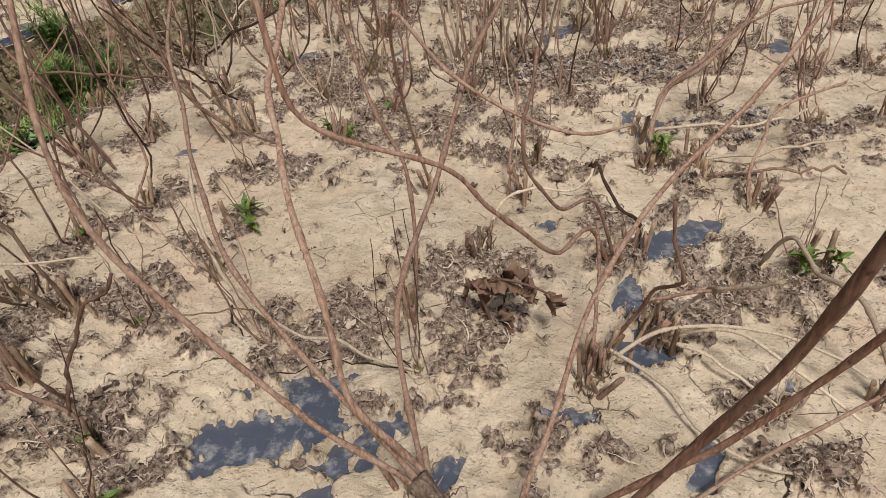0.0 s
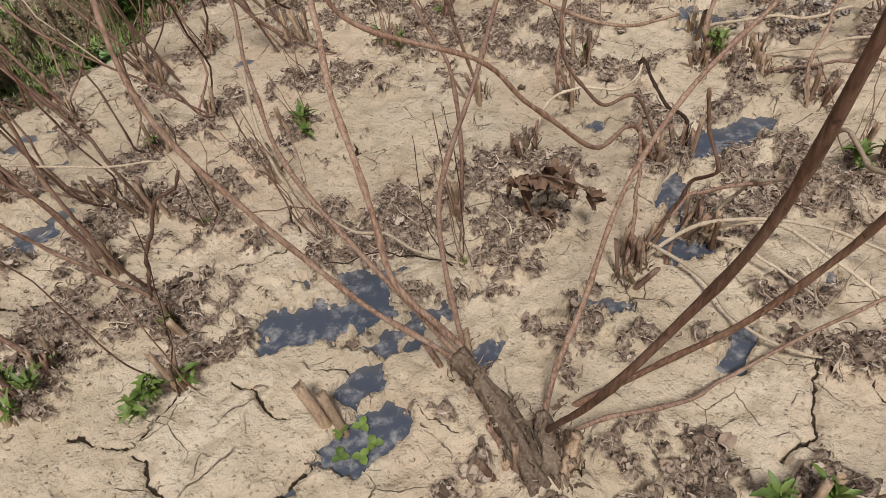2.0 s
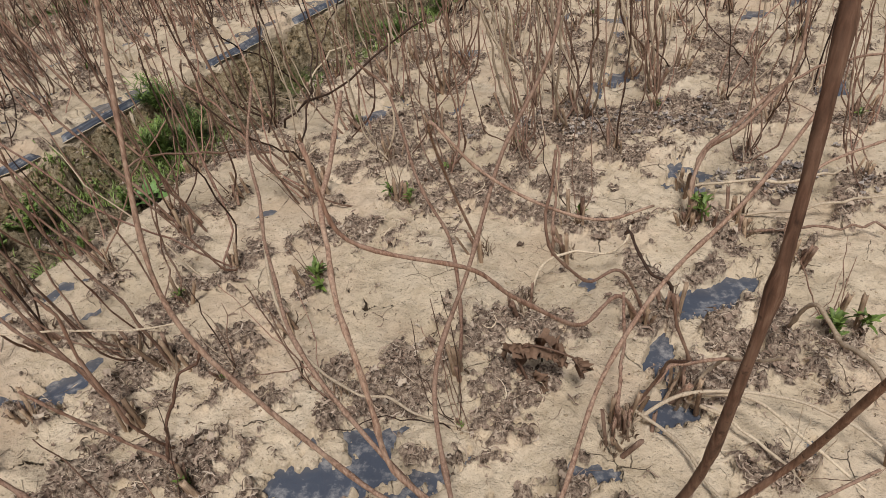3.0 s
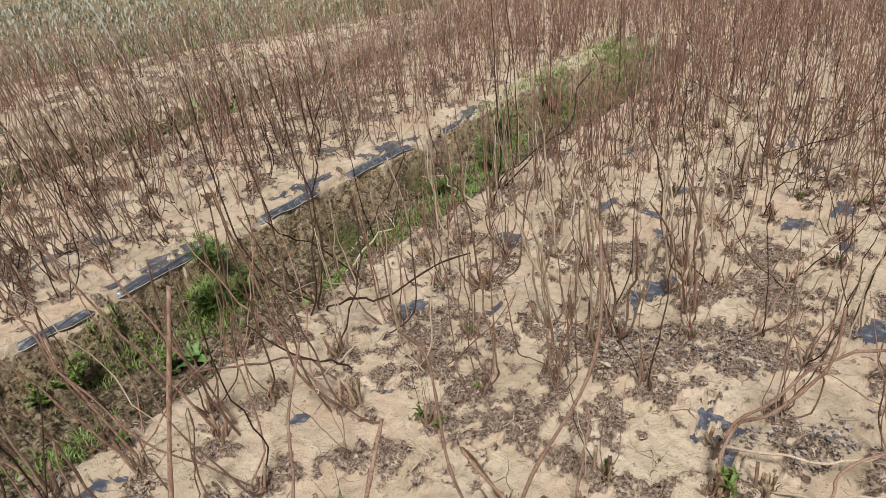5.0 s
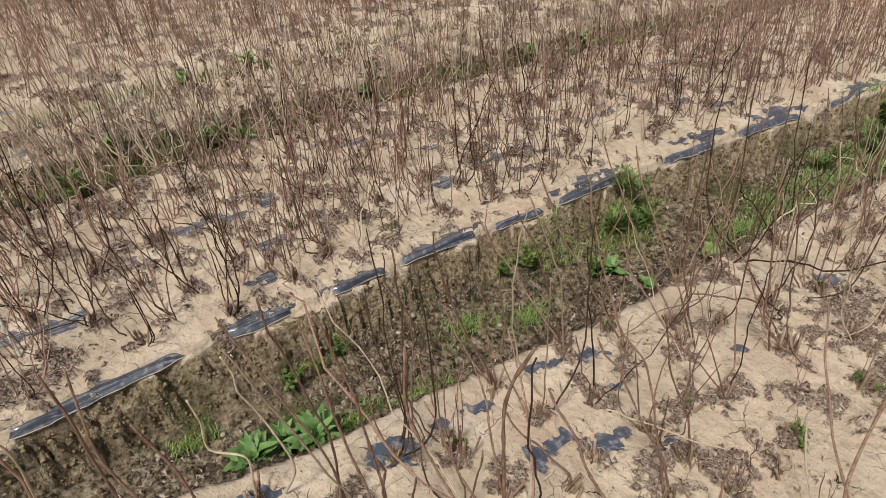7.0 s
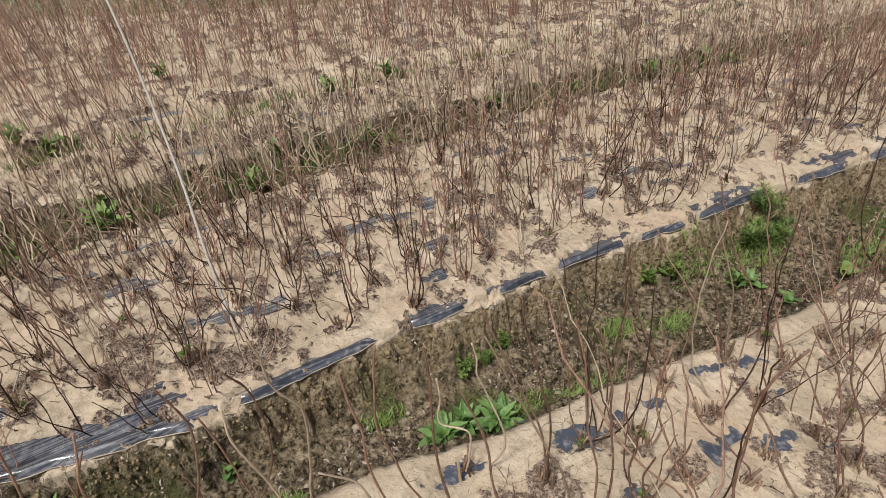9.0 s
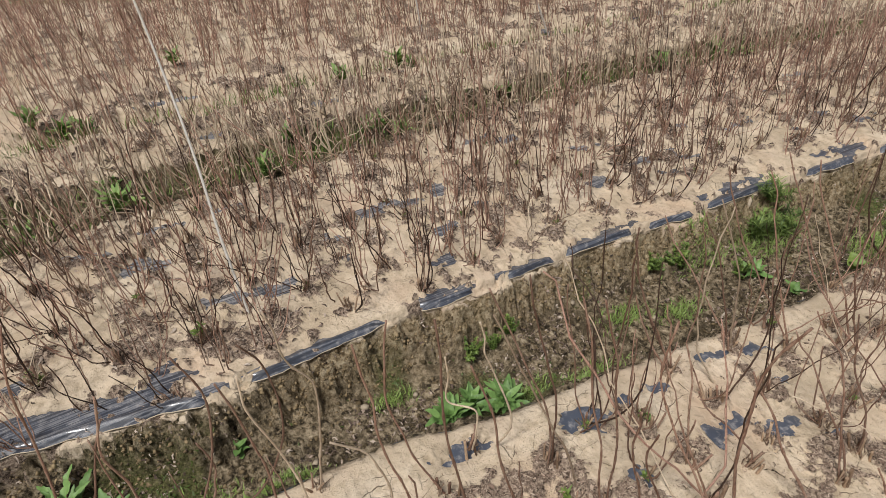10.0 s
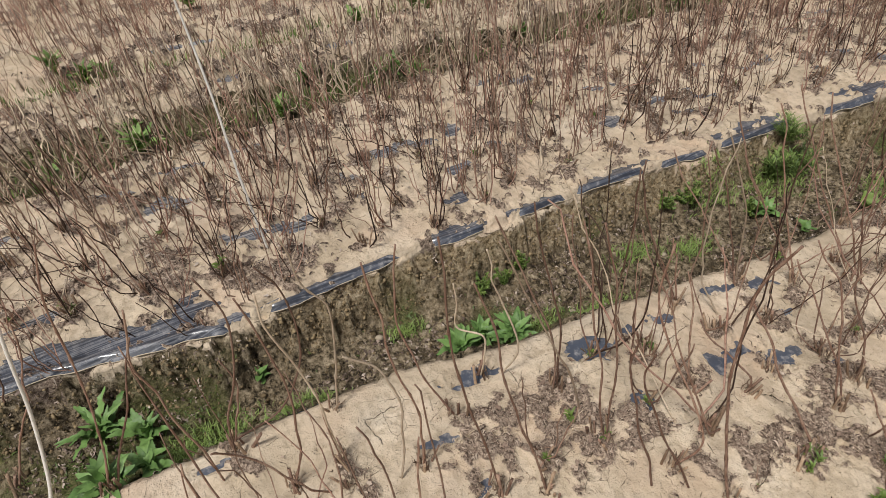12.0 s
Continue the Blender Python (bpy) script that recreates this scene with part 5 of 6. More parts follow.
for k, (sx, sy) in enumerate([(-0.10, 1.91), (-0.09, 2.03), (-0.15, 1.65), (-0.27, 1.68), (-0.40, 1.92), (-0.03, 1.83), (-0.30, 1.62), (-0.19, 1.60), (-0.05, 1.95), (-0.46, 2.02)]):
    pr = np.random.default_rng(500 + k)
    p = own_plant(sx, sy, "straw")
    for _ in range(4):
        q = wild_path(pr, pr.uniform(0.32, 0.5), 7, 0.0, None, 1.2)
        own_stem(p, "straw" if pr.random() < 0.75 else "grey", 0.0036, 0.0026, *[(sx + a - 0.1 * c, sy + b - 0.12 * c, c) for a, b, c in q])

spots = [q for q in SPOTS if all(math.dist(q, o) > 0.055 for o in OWN)][: 298 - len(OWN)]
spot_z = surface(*np.array(spots).T)
used = dark_used = 0
for (x, y), z in zip(spots, spot_z):
    if used < len(VARIANTS):
        thing = VARIANTS[used]
    elif x < -1.3 and dark_used < len(DARK_VARIANTS):
        thing, dark_used = DARK_VARIANTS[dark_used], dark_used + 1
    elif x < -1.3 and rng.random() < 0.6:
        thing = copy_thing(DARK_VARIANTS[int(rng.integers(0, len(DARK_VARIANTS)))], Matrix())
    else:
        thing = copy_thing(VARIANTS[int(rng.integers(0, len(VARIANTS)))], Matrix())
    used += 1
    place(thing, x, y, z, rng, rng.uniform(0.8, 1.2) if -0.95 < x < -0.5 else rng.uniform(0.65, 0.95) if y > 1.25 or x < -0.95 else rng.uniform(0.3, 0.55))


# ---- the rest of the field: stems past counting ----
def far_stems(name, label, spots, material, tall, per, thick, flop_share=0.1, seed=5):
    r = np.random.default_rng(seed)
    vs, fs, n = [], [], 0
    for (x, y), z in zip(spots, surface(*np.array(spots).T)):
        for k in range(int(r.integers(max(1, per - 2), per + 2))):
            k_ = 9 if x > -2.8 and y < 2.5 else 5
            p = wild_path(r, tall * r.uniform(0.6, 1.15), k_, 0.8 if r.random() < flop_share else 0.0, None, 1.7)
            p[:, 0], p[:, 1] = p[:, 0] + LEAN[0] * p[:, 2], p[:, 1] + LEAN[1] * p[:, 2]
            r0 = thick * r.uniform(0.65, 1.3)
            v, f = tube(p + [x + r.normal(0, 0.015), y + r.normal(0, 0.015), z], np.linspace(r0, r0 * 0.6, k_), 3)
            vs.append(v)
            fs.append(f + n)
            n += len(v)
    return tagged(new(name, mesh_from(name, np.vstack(vs), np.vstack(fs), material)), label, "plants", kind="stuff")


taken = spots + OWN
rest = scatter(-5.0, 3.0, -1.3, 13.0, 0.088, taken, rng, 90000, lambda x, y: on_bed(x, y) and (x < -1.4 or y > 2.6) and (x < -1.0 + 0.12 * y or spot_rng.random() < 0.5) and (y < 7 or spot_rng.random() < 0.5) and (x < -2.25 or y > 2.2 or spot_rng.random() < 0.4))
rest += scatter(-1.75, 0.6, 2.2, 9.0, 0.075, taken + rest, rng, 6000, lambda x, y: on_bed(x, y) and (-1.8 < x - float(bend(y)) < -1.44 or -0.95 < x - float(bend(y)) < -0.5))
order = rng.permutation(len(rest))
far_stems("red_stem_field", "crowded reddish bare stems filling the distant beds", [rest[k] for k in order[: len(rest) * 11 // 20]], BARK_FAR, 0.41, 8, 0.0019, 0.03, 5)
far_stems("grey_stem_field", "crowded grey-brown bare stems filling the distant beds", [rest[k] for k in order[len(rest) * 11 // 20 : len(rest) * 17 // 20]], BARK_GREY, 0.40, 8, 0.0019, 0.06, 6)
far_stems("straw_stem_field", "pale dead stems scattered through the distant beds", [rest[k] for k in order[len(rest) * 17 // 20 :]], STRAW, 0.36, 6, 0.0018, 0.25, 8)
hedge = [(float(bend(y)) + rng.uniform(-2.62, -2.2), y) for y in np.arange(-1.2, 4.5, 0.021)]
far_stems("straw_stem_row", "tangled bleached stems standing along a weedy furrow", hedge, STRAW, 0.36, 4, 0.0033, 0.45, 9)


# ---- leaf litter ----
def ribbons(name, label, x, y, z, length, width, curl, lift, material, r, category="leaf litter"):
    """Many small curled strips, each its own island."""
    n, k = len(x), 6
    s = np.linspace(-0.5, 0.5, k)[None]
    bent = (r.normal(0, 1, n) * curl)[:, None]
    yaw = r.uniform(0, 2 * np.pi, n)[:, None] + 2.2 * bent * s + r.normal(0, 0.25, (n, k))
    arch = (np.abs(r.normal(0, 1, n)) * lift)[:, None]
    slope = r.normal(0, 0.35, n)[:, None]
    dx, dy = np.cos(yaw) * length[:, None] / (k - 1), np.sin(yaw) * length[:, None] / (k - 1)
    px, py = x[:, None] + np.cumsum(dx, 1) - dx.sum(1, keepdims=True) / 2, y[:, None] + np.cumsum(dy, 1) - dy.sum(1, keepdims=True) / 2
    zz = z[:, None] + arch * length[:, None] * (0.25 - s * s) * np.sign(r.uniform(-0.25, 1, n))[:, None] + slope * s * length[:, None] * 0.5 + 0.002
    w = r.uniform(0.5, 1.4, (n, k)) * width[:, None] * (0.35 + np.sqrt(np.clip(1 - (2 * s * 0.97) ** 2, 0, 1)) * 0.65) * 0.5
    twist = r.normal(0, 0.9, n)[:, None] + r.normal(0, 1.2, n)[:, None] * s + r.normal(0, 0.5, (n, k))
    wx, wy, wz = -np.sin(yaw) * np.cos(twist) * w, np.cos(yaw) * np.cos(twist) * w, np.sin(twist) * w
    v = np.stack([np.stack([px - wx, py - wy, zz - wz], -1), np.stack([px + wx, py + wy, zz + wz], -1)], 2)
    base = (np.arange(n) * 2 * k)[:, None, None]
    q = (np.arange(k - 1) * 2)[None, :, None] + np.array([0, 1, 3, 2])[None, None]
    me = mesh_from(name, v.reshape(-1, 3), (base + q).reshape(-1, 4), material)
    return tagged(new(name, me), label, category, kind="stuff")


def pick(r, n, x0, x1, y0, y1, weight):
    x, y = r.uniform(x0, x1, n), r.uniform(y0, y1, n)
    keep = r.random(n) < weight(x, y)
    return x[keep], y[keep]


r = np.random.default_rng(21)


def matted(x, y):
    return surface(x, y, True)[1]


x, y = pick(r, 240000, -1.0, 0.6, -0.5, 2.5, lambda x, y: matted(x, y) * 0.8 + 0.008)
z = surface(x, y)
n = len(x)
ribbons("leaf_litter", "curled brown rotting leaves matted on dried mud", x, y, z, 0.006 + 0.022 * r.random(n) ** 2, 0.0006 + 0.0028 * r.random(n) ** 2, 1.7, 0.65, NEAR_LITTER, r)
x, y = pick(r, 120000, -3.2, -1.45, -1.2, 3.2, lambda x, y: matted(x, y) * 0.45 + 0.03)
z = surface(x, y)
n = len(x)
ribbons("leaf_litter", "brown rotting leaves matted round far plants", x, y, z, r.uniform(0.010, 0.035, n), 0.0015 + 0.006 * r.random(n) ** 2, 1.1, 0.9, LITTER, r)
x, y = pick(r, 26000, -1.0, 1.2, 2.4, 5.0, lambda x, y: matted(x, y) * 0.7)
z = surface(x, y)
n = len(x)
ribbons("leaf_litter", "brown rotting leaves on the distant bed", x, y, z, r.uniform(0.012, 0.035, n), r.uniform(0.003, 0.011, n), 1.1, 1.1, LITTER, r)


def crumpled(name, label, x, y, z, size, material, r):
    """Crumpled dead leaves, each a small buckled sheet."""
    n, k = len(x), 5
    g = np.linspace(-0.5, 0.5, k)
    u, v = np.meshgrid(g, g, indexing="ij")
    u, v = u[None] + r.normal(0, 0.05, (n, k, k)), v[None] * r.uniform(0.45, 0.9, n)[:, None, None] * np.sqrt(1.05 - (1.6 * u) ** 2)[None] + r.normal(0, 0.04, (n, k, k))
    h = r.normal(0, 0.19, (n, k, k)) + r.uniform(0.2, 1.1, n)[:, None, None] * (u * u + v * v)
    a = r.uniform(0, 6.3, n)[:, None, None]
    sz = size[:, None, None]
    px, py = x[:, None, None] + sz * (u * np.cos(a) - v * np.sin(a)), y[:, None, None] + sz * (u * np.sin(a) + v * np.cos(a))
    p = np.stack([px, py, z[:, None, None] + 0.003 + sz * h], -1)
    f = (np.arange(n) * k * k)[:, None, None] + grid_faces(k, k)[None]
    return tagged(new(name, mesh_from(name, p.reshape(-1, 3), f.reshape(-1, 4), material)), label, "leaf litter", kind="stuff")


x, y = pick(r, 36000, -1.0, 0.6, -0.5, 2.4, lambda x, y: matted(x, y) * 0.25)
crumpled("leaf_litter", "crumpled dead leaves rotting on dried mud", x, y, surface(x, y), 0.004 + 0.011 * r.random(len(x)) ** 2, NEAR_LITTER, r)
pale = [(-0.14, 1.62, 0.12, 0.06, 20), (0.0, 1.66, 0.12, 0.06, 10), (0.27, 1.51, 0.09, 0.05, 30)]
x, y = pick(r, 90000, -0.5, 0.45, 0.5, 1.8, lambda x, y: (ellipses(pale, x, y, 1.6, 44, 0.05) < 0.75) * 0.14)
crumpled("leaf_litter", "bleached grey crumpled leaves flattened on mud", x, y, surface(x, y) + 0.001, 0.005 + 0.009 * r.random(len(x)) ** 2, PALE_LITTER, r)
# pale fibres and rootlets
x, y = pick(r, 9000, -1.0, 0.6, -0.5, 2.5, lambda x, y: matted(x, y) * 0.32 + 0.012)
z = surface(x, y)
n = len(x)
ribbons("dry_fibres", "pale dry rootlets and fibres on the mud", x, y, z + 0.003, r.uniform(0.02, 0.06, n), r.uniform(0.0009, 0.002, n), 1.3, 0.5, STRAW, r)


# ---- crumbs, clods and stones ----
OCTA = np.array([(1, 0, 0), (-1, 0, 0), (0, 1, 0), (0, -1, 0), (0, 0, 1), (0, 0, -1)], float)
OCTF = np.array([(0, 2, 4), (2, 1, 4), (1, 3, 4), (3, 0, 4), (2, 0, 5), (1, 2, 5), (3, 1, 5), (0, 3, 5)])
t_ = (1 + 5 ** 0.5) / 2
ICO = np.array([(-1, t_, 0), (1, t_, 0), (-1, -t_, 0), (1, -t_, 0), (0, -1, t_), (0, 1, t_), (0, -1, -t_), (0, 1, -t_), (t_, 0, -1), (t_, 0, 1), (-t_, 0, -1), (-t_, 0, 1)]) / 1.9
ICOF = np.array([(0, 11, 5), (0, 5, 1), (0, 1, 7), (0, 7, 10), (0, 10, 11), (1, 5, 9), (5, 11, 4), (11, 10, 2), (10, 7, 6), (7, 1, 8), (3, 9, 4), (3, 4, 2), (3, 2, 6), (3, 6, 8), (3, 8, 9), (4, 9, 5), (2, 4, 11), (6, 2, 10), (8, 6, 7), (9, 8, 1)])


def lumps(name, label, x, y, z, size, material, r, shape=(OCTA, OCTF), category="soil", flat=0.7, rugged=0.45):
    v0, f0 = shape
    n = len(x)
    v = v0[None] * (size[:, None, None] * r.uniform(rugged, 1.35, (n, len(v0), 1))) * r.uniform(0.7, 1.2, (n, 1, 3))
    v[..., 2] *= flat
    a = r.uniform(0, 6.3, n)[:, None]
    vx, vy = v[..., 0] * np.cos(a) - v[..., 1] * np.sin(a), v[..., 0] * np.sin(a) + v[..., 1] * np.cos(a)
    v = np.stack([vx + x[:, None], vy + y[:, None], v[..., 2] + z[:, None]], -1)
    f = f0[None] + (np.arange(n) * len(v0))[:, None, None]
    return tagged(new(name, mesh_from(name, v.reshape(-1, 3), f.reshape(-1, 3), material, False)), label, category, kind="stuff")


x, y = pick(r, 38000, -0.95, 0.6, -0.4, 1.9, lambda x, y: 0.25 + 0.75 * step(fbm(x, y, 0.12, 3, 81), 0.0, 0.4))
z = surface(x, y)
lumps("mud_crumbs", "small beige crumbs on the mud crust", x, y, z + 0.0003, 0.0005 + 0.0028 * r.random(len(x)) ** 3, CRUMB, r)


def furrow_soil(x, y):
    return furrow_mask(x, y)[1]


x, y = pick(r, 40000, -1.5, -0.85, -1.2, 3.2, lambda x, y: step(furrow_soil(x, y), 0.4, 0.8) * 0.45)
z = surface(x, y)
lumps("earth_clods", "dark damp earth crumbs on the furrow floor", x, y, z - 0.001, 0.0015 + 0.010 * r.random(len(x)) ** 4, CLOD, r, (OCTA, OCTF), "soil", 0.55, 0.3)
x, y = pick(r, 70000, -1.6, -1.2, -1.2, 3.2, lambda x, y: step(furrow_soil(x, y), 0.02, 0.3) * (x - bend(y) + edge_wobble(y) < -1.35))
z = surface(x, y)
lumps("earth_clods", "crumbling ochre earth clods along a furrow bank", x, y, z - 0.002, 0.0012 + 0.008 * r.random(len(x)) ** 3, BANK, r, (OCTA, OCTF), "soil", 0.9, 0.35)
for sx, sy, ss in [(-1.3, -0.12, 0.011), (-1.27, 0.02, 0.008), (-1.2, -0.3, 0.009), (-1.1, 0.4, 0.01), (-1.33, 0.62, 0.012), (-1.15, 0.8, 0.009)]:
    v = ICO * ss * r.uniform(0.8, 1.15, (12, 1)) * [1.2, 1, 0.7]
    stone = new("stone", mesh_from("stone", v, ICOF, STONE))
    stone.matrix_basis = pose(sx, sy, height(sx, sy) + ss * 0.4, 0, 0, r.uniform(0, 360))
    tagged(stone, "small pale rounded stone lying in the furrow", "stone", "stones in the furrow")


x, y = pick(r, 42000, -1.5, -0.9, -1.2, 3.5, lambda x, y: (furrow_soil(x, y) > 0.15) * 0.5 * step(fbm(x, y, 0.15, 3, 83), 0.0, 0.3))
z = surface(x, y)
n = len(x)
ribbons("leaf_litter", "brown leaf scraps strewn over furrow soil", x, y, z, r.uniform(0.006, 0.022, n), r.uniform(0.0015, 0.007, n), 1.1, 1.0, LITTER, r)


# ---- weeds ----
def rosette(x, y, count, size, label, material=DOCK, upright=32, wide=0.16, notch=0.02):
    r = np.random.default_rng(int(abs(x * 971 + y * 353) * 10))
    base = new("broadleaf_weed")
    base.matrix_basis = pose(x, y, height(x, y), 0, 0, 0)
    for k in range(count):
        ln = size * r.uniform(0.6, 1.1)
        v, f = leaf_verts(ln, ln * wide * r.uniform(0.85, 1.15), r.uniform(0.3, 0.7), notch, 17)
        v[:, 2] += 0.006 * np.sin(v[:, 0] * 160 + r.uniform(0, 6)) * np.abs(v[:, 1]) / (ln * wide)
        v = turned(v, k * 2.4 + r.normal(0, 0.2), radians(upright + 40 * (k / count) + r.normal(0, 8)), r.normal(0, 0.25))
        child("leaf", mesh_from("leaf", v + [0, 0, 0.004], f, material), base)
    return tagged(base, label, "weed", "broadleaf weeds in the furrow")


rosette(-1.13, 0.04, 34, 0.085, "fresh green broadleaf weed rosette on furrow soil")
rosette(-1.08, 0.18, 30, 0.08, "fresh green broadleaf weed rosette beside a mud bed")
rosette(-1.15, 0.12, 26, 0.075, "fresh green broadleaf weed rosette on furrow soil")
rosette(-1.13, -0.83, 28, 0.09, "large pale-green broadleaf weed at the bed edge")
rosette(-1.17, -0.75, 16, 0.075, "large pale-green broadleaf weed at the bed edge")
rosette(-1.36, -0.84, 18, 0.115, "tall green toothed weed growing below plastic film", DOCK, 30, 0.085, 0.2)
rosette(-1.29, -0.74, 9, 0.10, "green toothed weed growing in the furrow", DOCK, 40, 0.15, 0.15)
rosette(-0.96, 1.54, 5, 0.06, "bright green round-leaved weed in the furrow", GREEN, 30, 0.42, 0.0)
rosette(-1.00, 1.28, 8, 0.05, "small broadleaf weed at the furrow edge", DOCK, 25, 0.22, 0.1)
rosette(-1.14, 1.25, 10, 0.07, "grey-green toothed weed on furrow soil", DOCK, 35, 0.16, 0.15)
rosette(-1.33, -0.45, 7, 0.04, "small broadleaf weed on furrow soil", DOCK, 25, 0.25, 0.0)
for wx, wy, ws in [(-2.47, 0.53, 0.085), (-2.42, 0.60, 0.07), (-2.50, 0.47, 0.07), (-3.11, -0.70, 0.08), (-3.08, -0.60, 0.08), (-3.05, -0.52, 0.075), (-2.99, 0.89, 0.085), (-2.96, 0.95, 0.07), (-2.98, 0.59, 0.08), (-2.52, 1.21, 0.075), (-2.57, 0.16, 0.065), (-2.31, -0.02, 0.075), (-2.32, -0.51, 0.09), (-2.55, -0.50, 0.07), (-3.48, -0.06, 0.08), (-2.31, 2.34, 0.09), (-2.39, 2.06, 0.085), (-2.30, 2.14, 0.07), (-2.28, 2.5, 0.09), (-2.45, 1.6, 0.07), (-2.4, -0.8, 0.07)]:
    rosette(wx, wy, 16, 1.25 * ws, "green broadleaf weed among bleached stems", FIELD_WEED, 48, 0.12, 0.12)


def bushy_weed(x, y, size, label, fine=False):
    r = np.random.default_rng(int(abs(x * 511 + y * 733) * 10))
    base = new("bushy_weed")
    base.matrix_basis = pose(x, y, height(x, y), 0, 0, 0)
    for k in range(12):
        a, t = r.uniform(0, 6.3), radians(r.uniform(5, 60))
        tip = size * r.uniform(0.6, 1.1) * np.array([math.sin(t) * math.cos(a), math.sin(t) * math.sin(a), math.cos(t)])
        p = smooth_path([(0, 0, 0), tip * 0.5 + r.normal(0, size * 0.06, 3), tip], 6)
        sprig = child("sprig", mesh_from("sprig", *tube(p, np.linspace(0.0012, 0.0006, 6), 4), GREEN), base)
        vs, fs, n = [], [], 0
        for q in np.linspace(0.2, 1, 16 if fine else 11):
            at = p[min(5, int(q * 5))] + (p[min(5, int(q * 5) + 1)] - p[min(5, int(q * 5))]) * (q * 5 % 1)
            for m in range(3):
                ln = size * (r.uniform(0.2, 0.38) if fine else r.uniform(0.09, 0.18))
                v, f = leaf_verts(ln, ln * (0.05 if fine else 0.3), 0.3, 0.0, 4)
                vs.append(turned(v, r.uniform(0, 6.3), radians(r.uniform(10, 70))) + at)
                fs.append(f + n)
                n += len(v)
        child("foliage", mesh_from("foliage", np.vstack(vs), np.vstack(fs), GRASS if fine else GREEN), sprig)
    return tagged(base, label, "weed", "bushy weeds in the furrow")


for wx, wy, ws, fine in [(-1.31, 0.22, 0.065, 0), (-1.34, 0.38, 0.07, 0), (-1.30, 0.30, 0.05, 0), (-1.28, 1.03, 0.08, 0), (-1.32, 0.95, 0.07, 0), (-1.26, 1.42, 0.12, 1), (-1.24, 1.54, 0.10, 1), (-1.30, 1.50, 0.10, 1), (-1.16, 1.2, 0.07, 0), (-1.05, 2.4, 0.1, 1), (-1.1, 3.0, 0.13, 1), (-1.05, 3.45, 0.14, 1), (-1.0, 2.7, 0.12, 1)]:
    bushy_weed(wx, wy, ws, "feathery bright green weed on the furrow floor" if fine else "small-leaved green weed on a furrow bank", bool(fine))


def blades(name, label, x, y, z, tall, wide, material, r, category="grass", lean=0.5):
    n = len(x)
    a = r.uniform(0, 6.3, n)
    h = tall * r.uniform(0.5, 1.1, n)
    lx, ly = np.cos(a) * h * lean * r.uniform(0.2, 1.2, n), np.sin(a) * h * lean * r.uniform(0.2, 1.2, n)
    sx, sy = -np.sin(a) * wide, np.cos(a) * wide
    rows = []
    for q, w in ((0.0, 1.0), (0.55, 0.8), (1.0, 0.12)):
        cx, cy, cz = x + lx * q * q, y + ly * q * q, z + h * q * (1 - 0.25 * q * lean)
        rows += [np.stack([cx - sx * w, cy - sy * w, cz], -1), np.stack([cx + sx * w, cy + sy * w, cz], -1)]
    v = np.stack(rows, 1)
    f = (np.arange(n) * 6)[:, None, None] + np.array([(0, 1, 3, 2), (2, 3, 5, 4)])[None]
    return tagged(new(name, mesh_from(name, v.reshape(-1, 3), f.reshape(-1, 4), material)), label, category, kind="stuff")


GRASS_SPOTS = [(-1.0, 2.0, 0.16), (-1.0, 2.3, 0.18), (-0.97, 2.65, 0.2), (-1.08, 3.0, 0.2), (-1.05, 3.5, 0.25), (-1.12, 0.28, 0.06), (-1.06, 0.48, 0.08), (-1.14, -0.40, 0.07), (-1.22, -0.62, 0.10), (-1.02, 1.75, 0.1), (-1.2, 0.72, 0.07), (-1.28, -0.05, 0.05), (-1.24, 1.45, 0.12), (-0.95, 4.2, 0.3), (-1.13, 0.9, 0.07), (-1.3, 1.15, 0.1)]
gx, gy = [], []
for cx, cy, cr in GRASS_SPOTS:
    k = int((9000 if cr > 0.15 else 17000) * cr * cr * 4)
    gx.append(cx + r.normal(0, cr * 0.5, k) * 0.6)
    gy.append(cy + r.normal(0, cr * 0.5, k) * 1.3)
gx, gy = np.concatenate(gx), np.concatenate(gy)
blades("furrow_grass", "short bright green grass on the furrow floor", gx, gy, surface(gx, gy), 0.026, 0.0015, GRASS, r, "grass", 0.9)

x, y = pick(r, 50000, -1.5, -0.9, -1.2, 4.2, lambda x, y: surface(x, y, True)[3] * 0.5 * (furrow_soil(x, y) > 0.4) + 0.01 * (furrow_soil(x, y) > 0.3))
blades("seedlings", "moss and tiny seedlings on furrow soil", x, y, surface(x, y), 0.011, 0.0022, MOSSY, r, "moss", 1.4)
x, y = pick(r, 30000, -3.2, -2.15, -1.2, 3.5, lambda x, y: (furrow_soil(x, y) > 0.3) * (0.12 + 0.8 * step(fbm(x, y, 0.14, 3, 57), -0.05, 0.25)))
blades("furrow_grass", "low green weeds in the far furrows", x, y, surface(x, y), 0.05, 0.0022, GRASS, r)


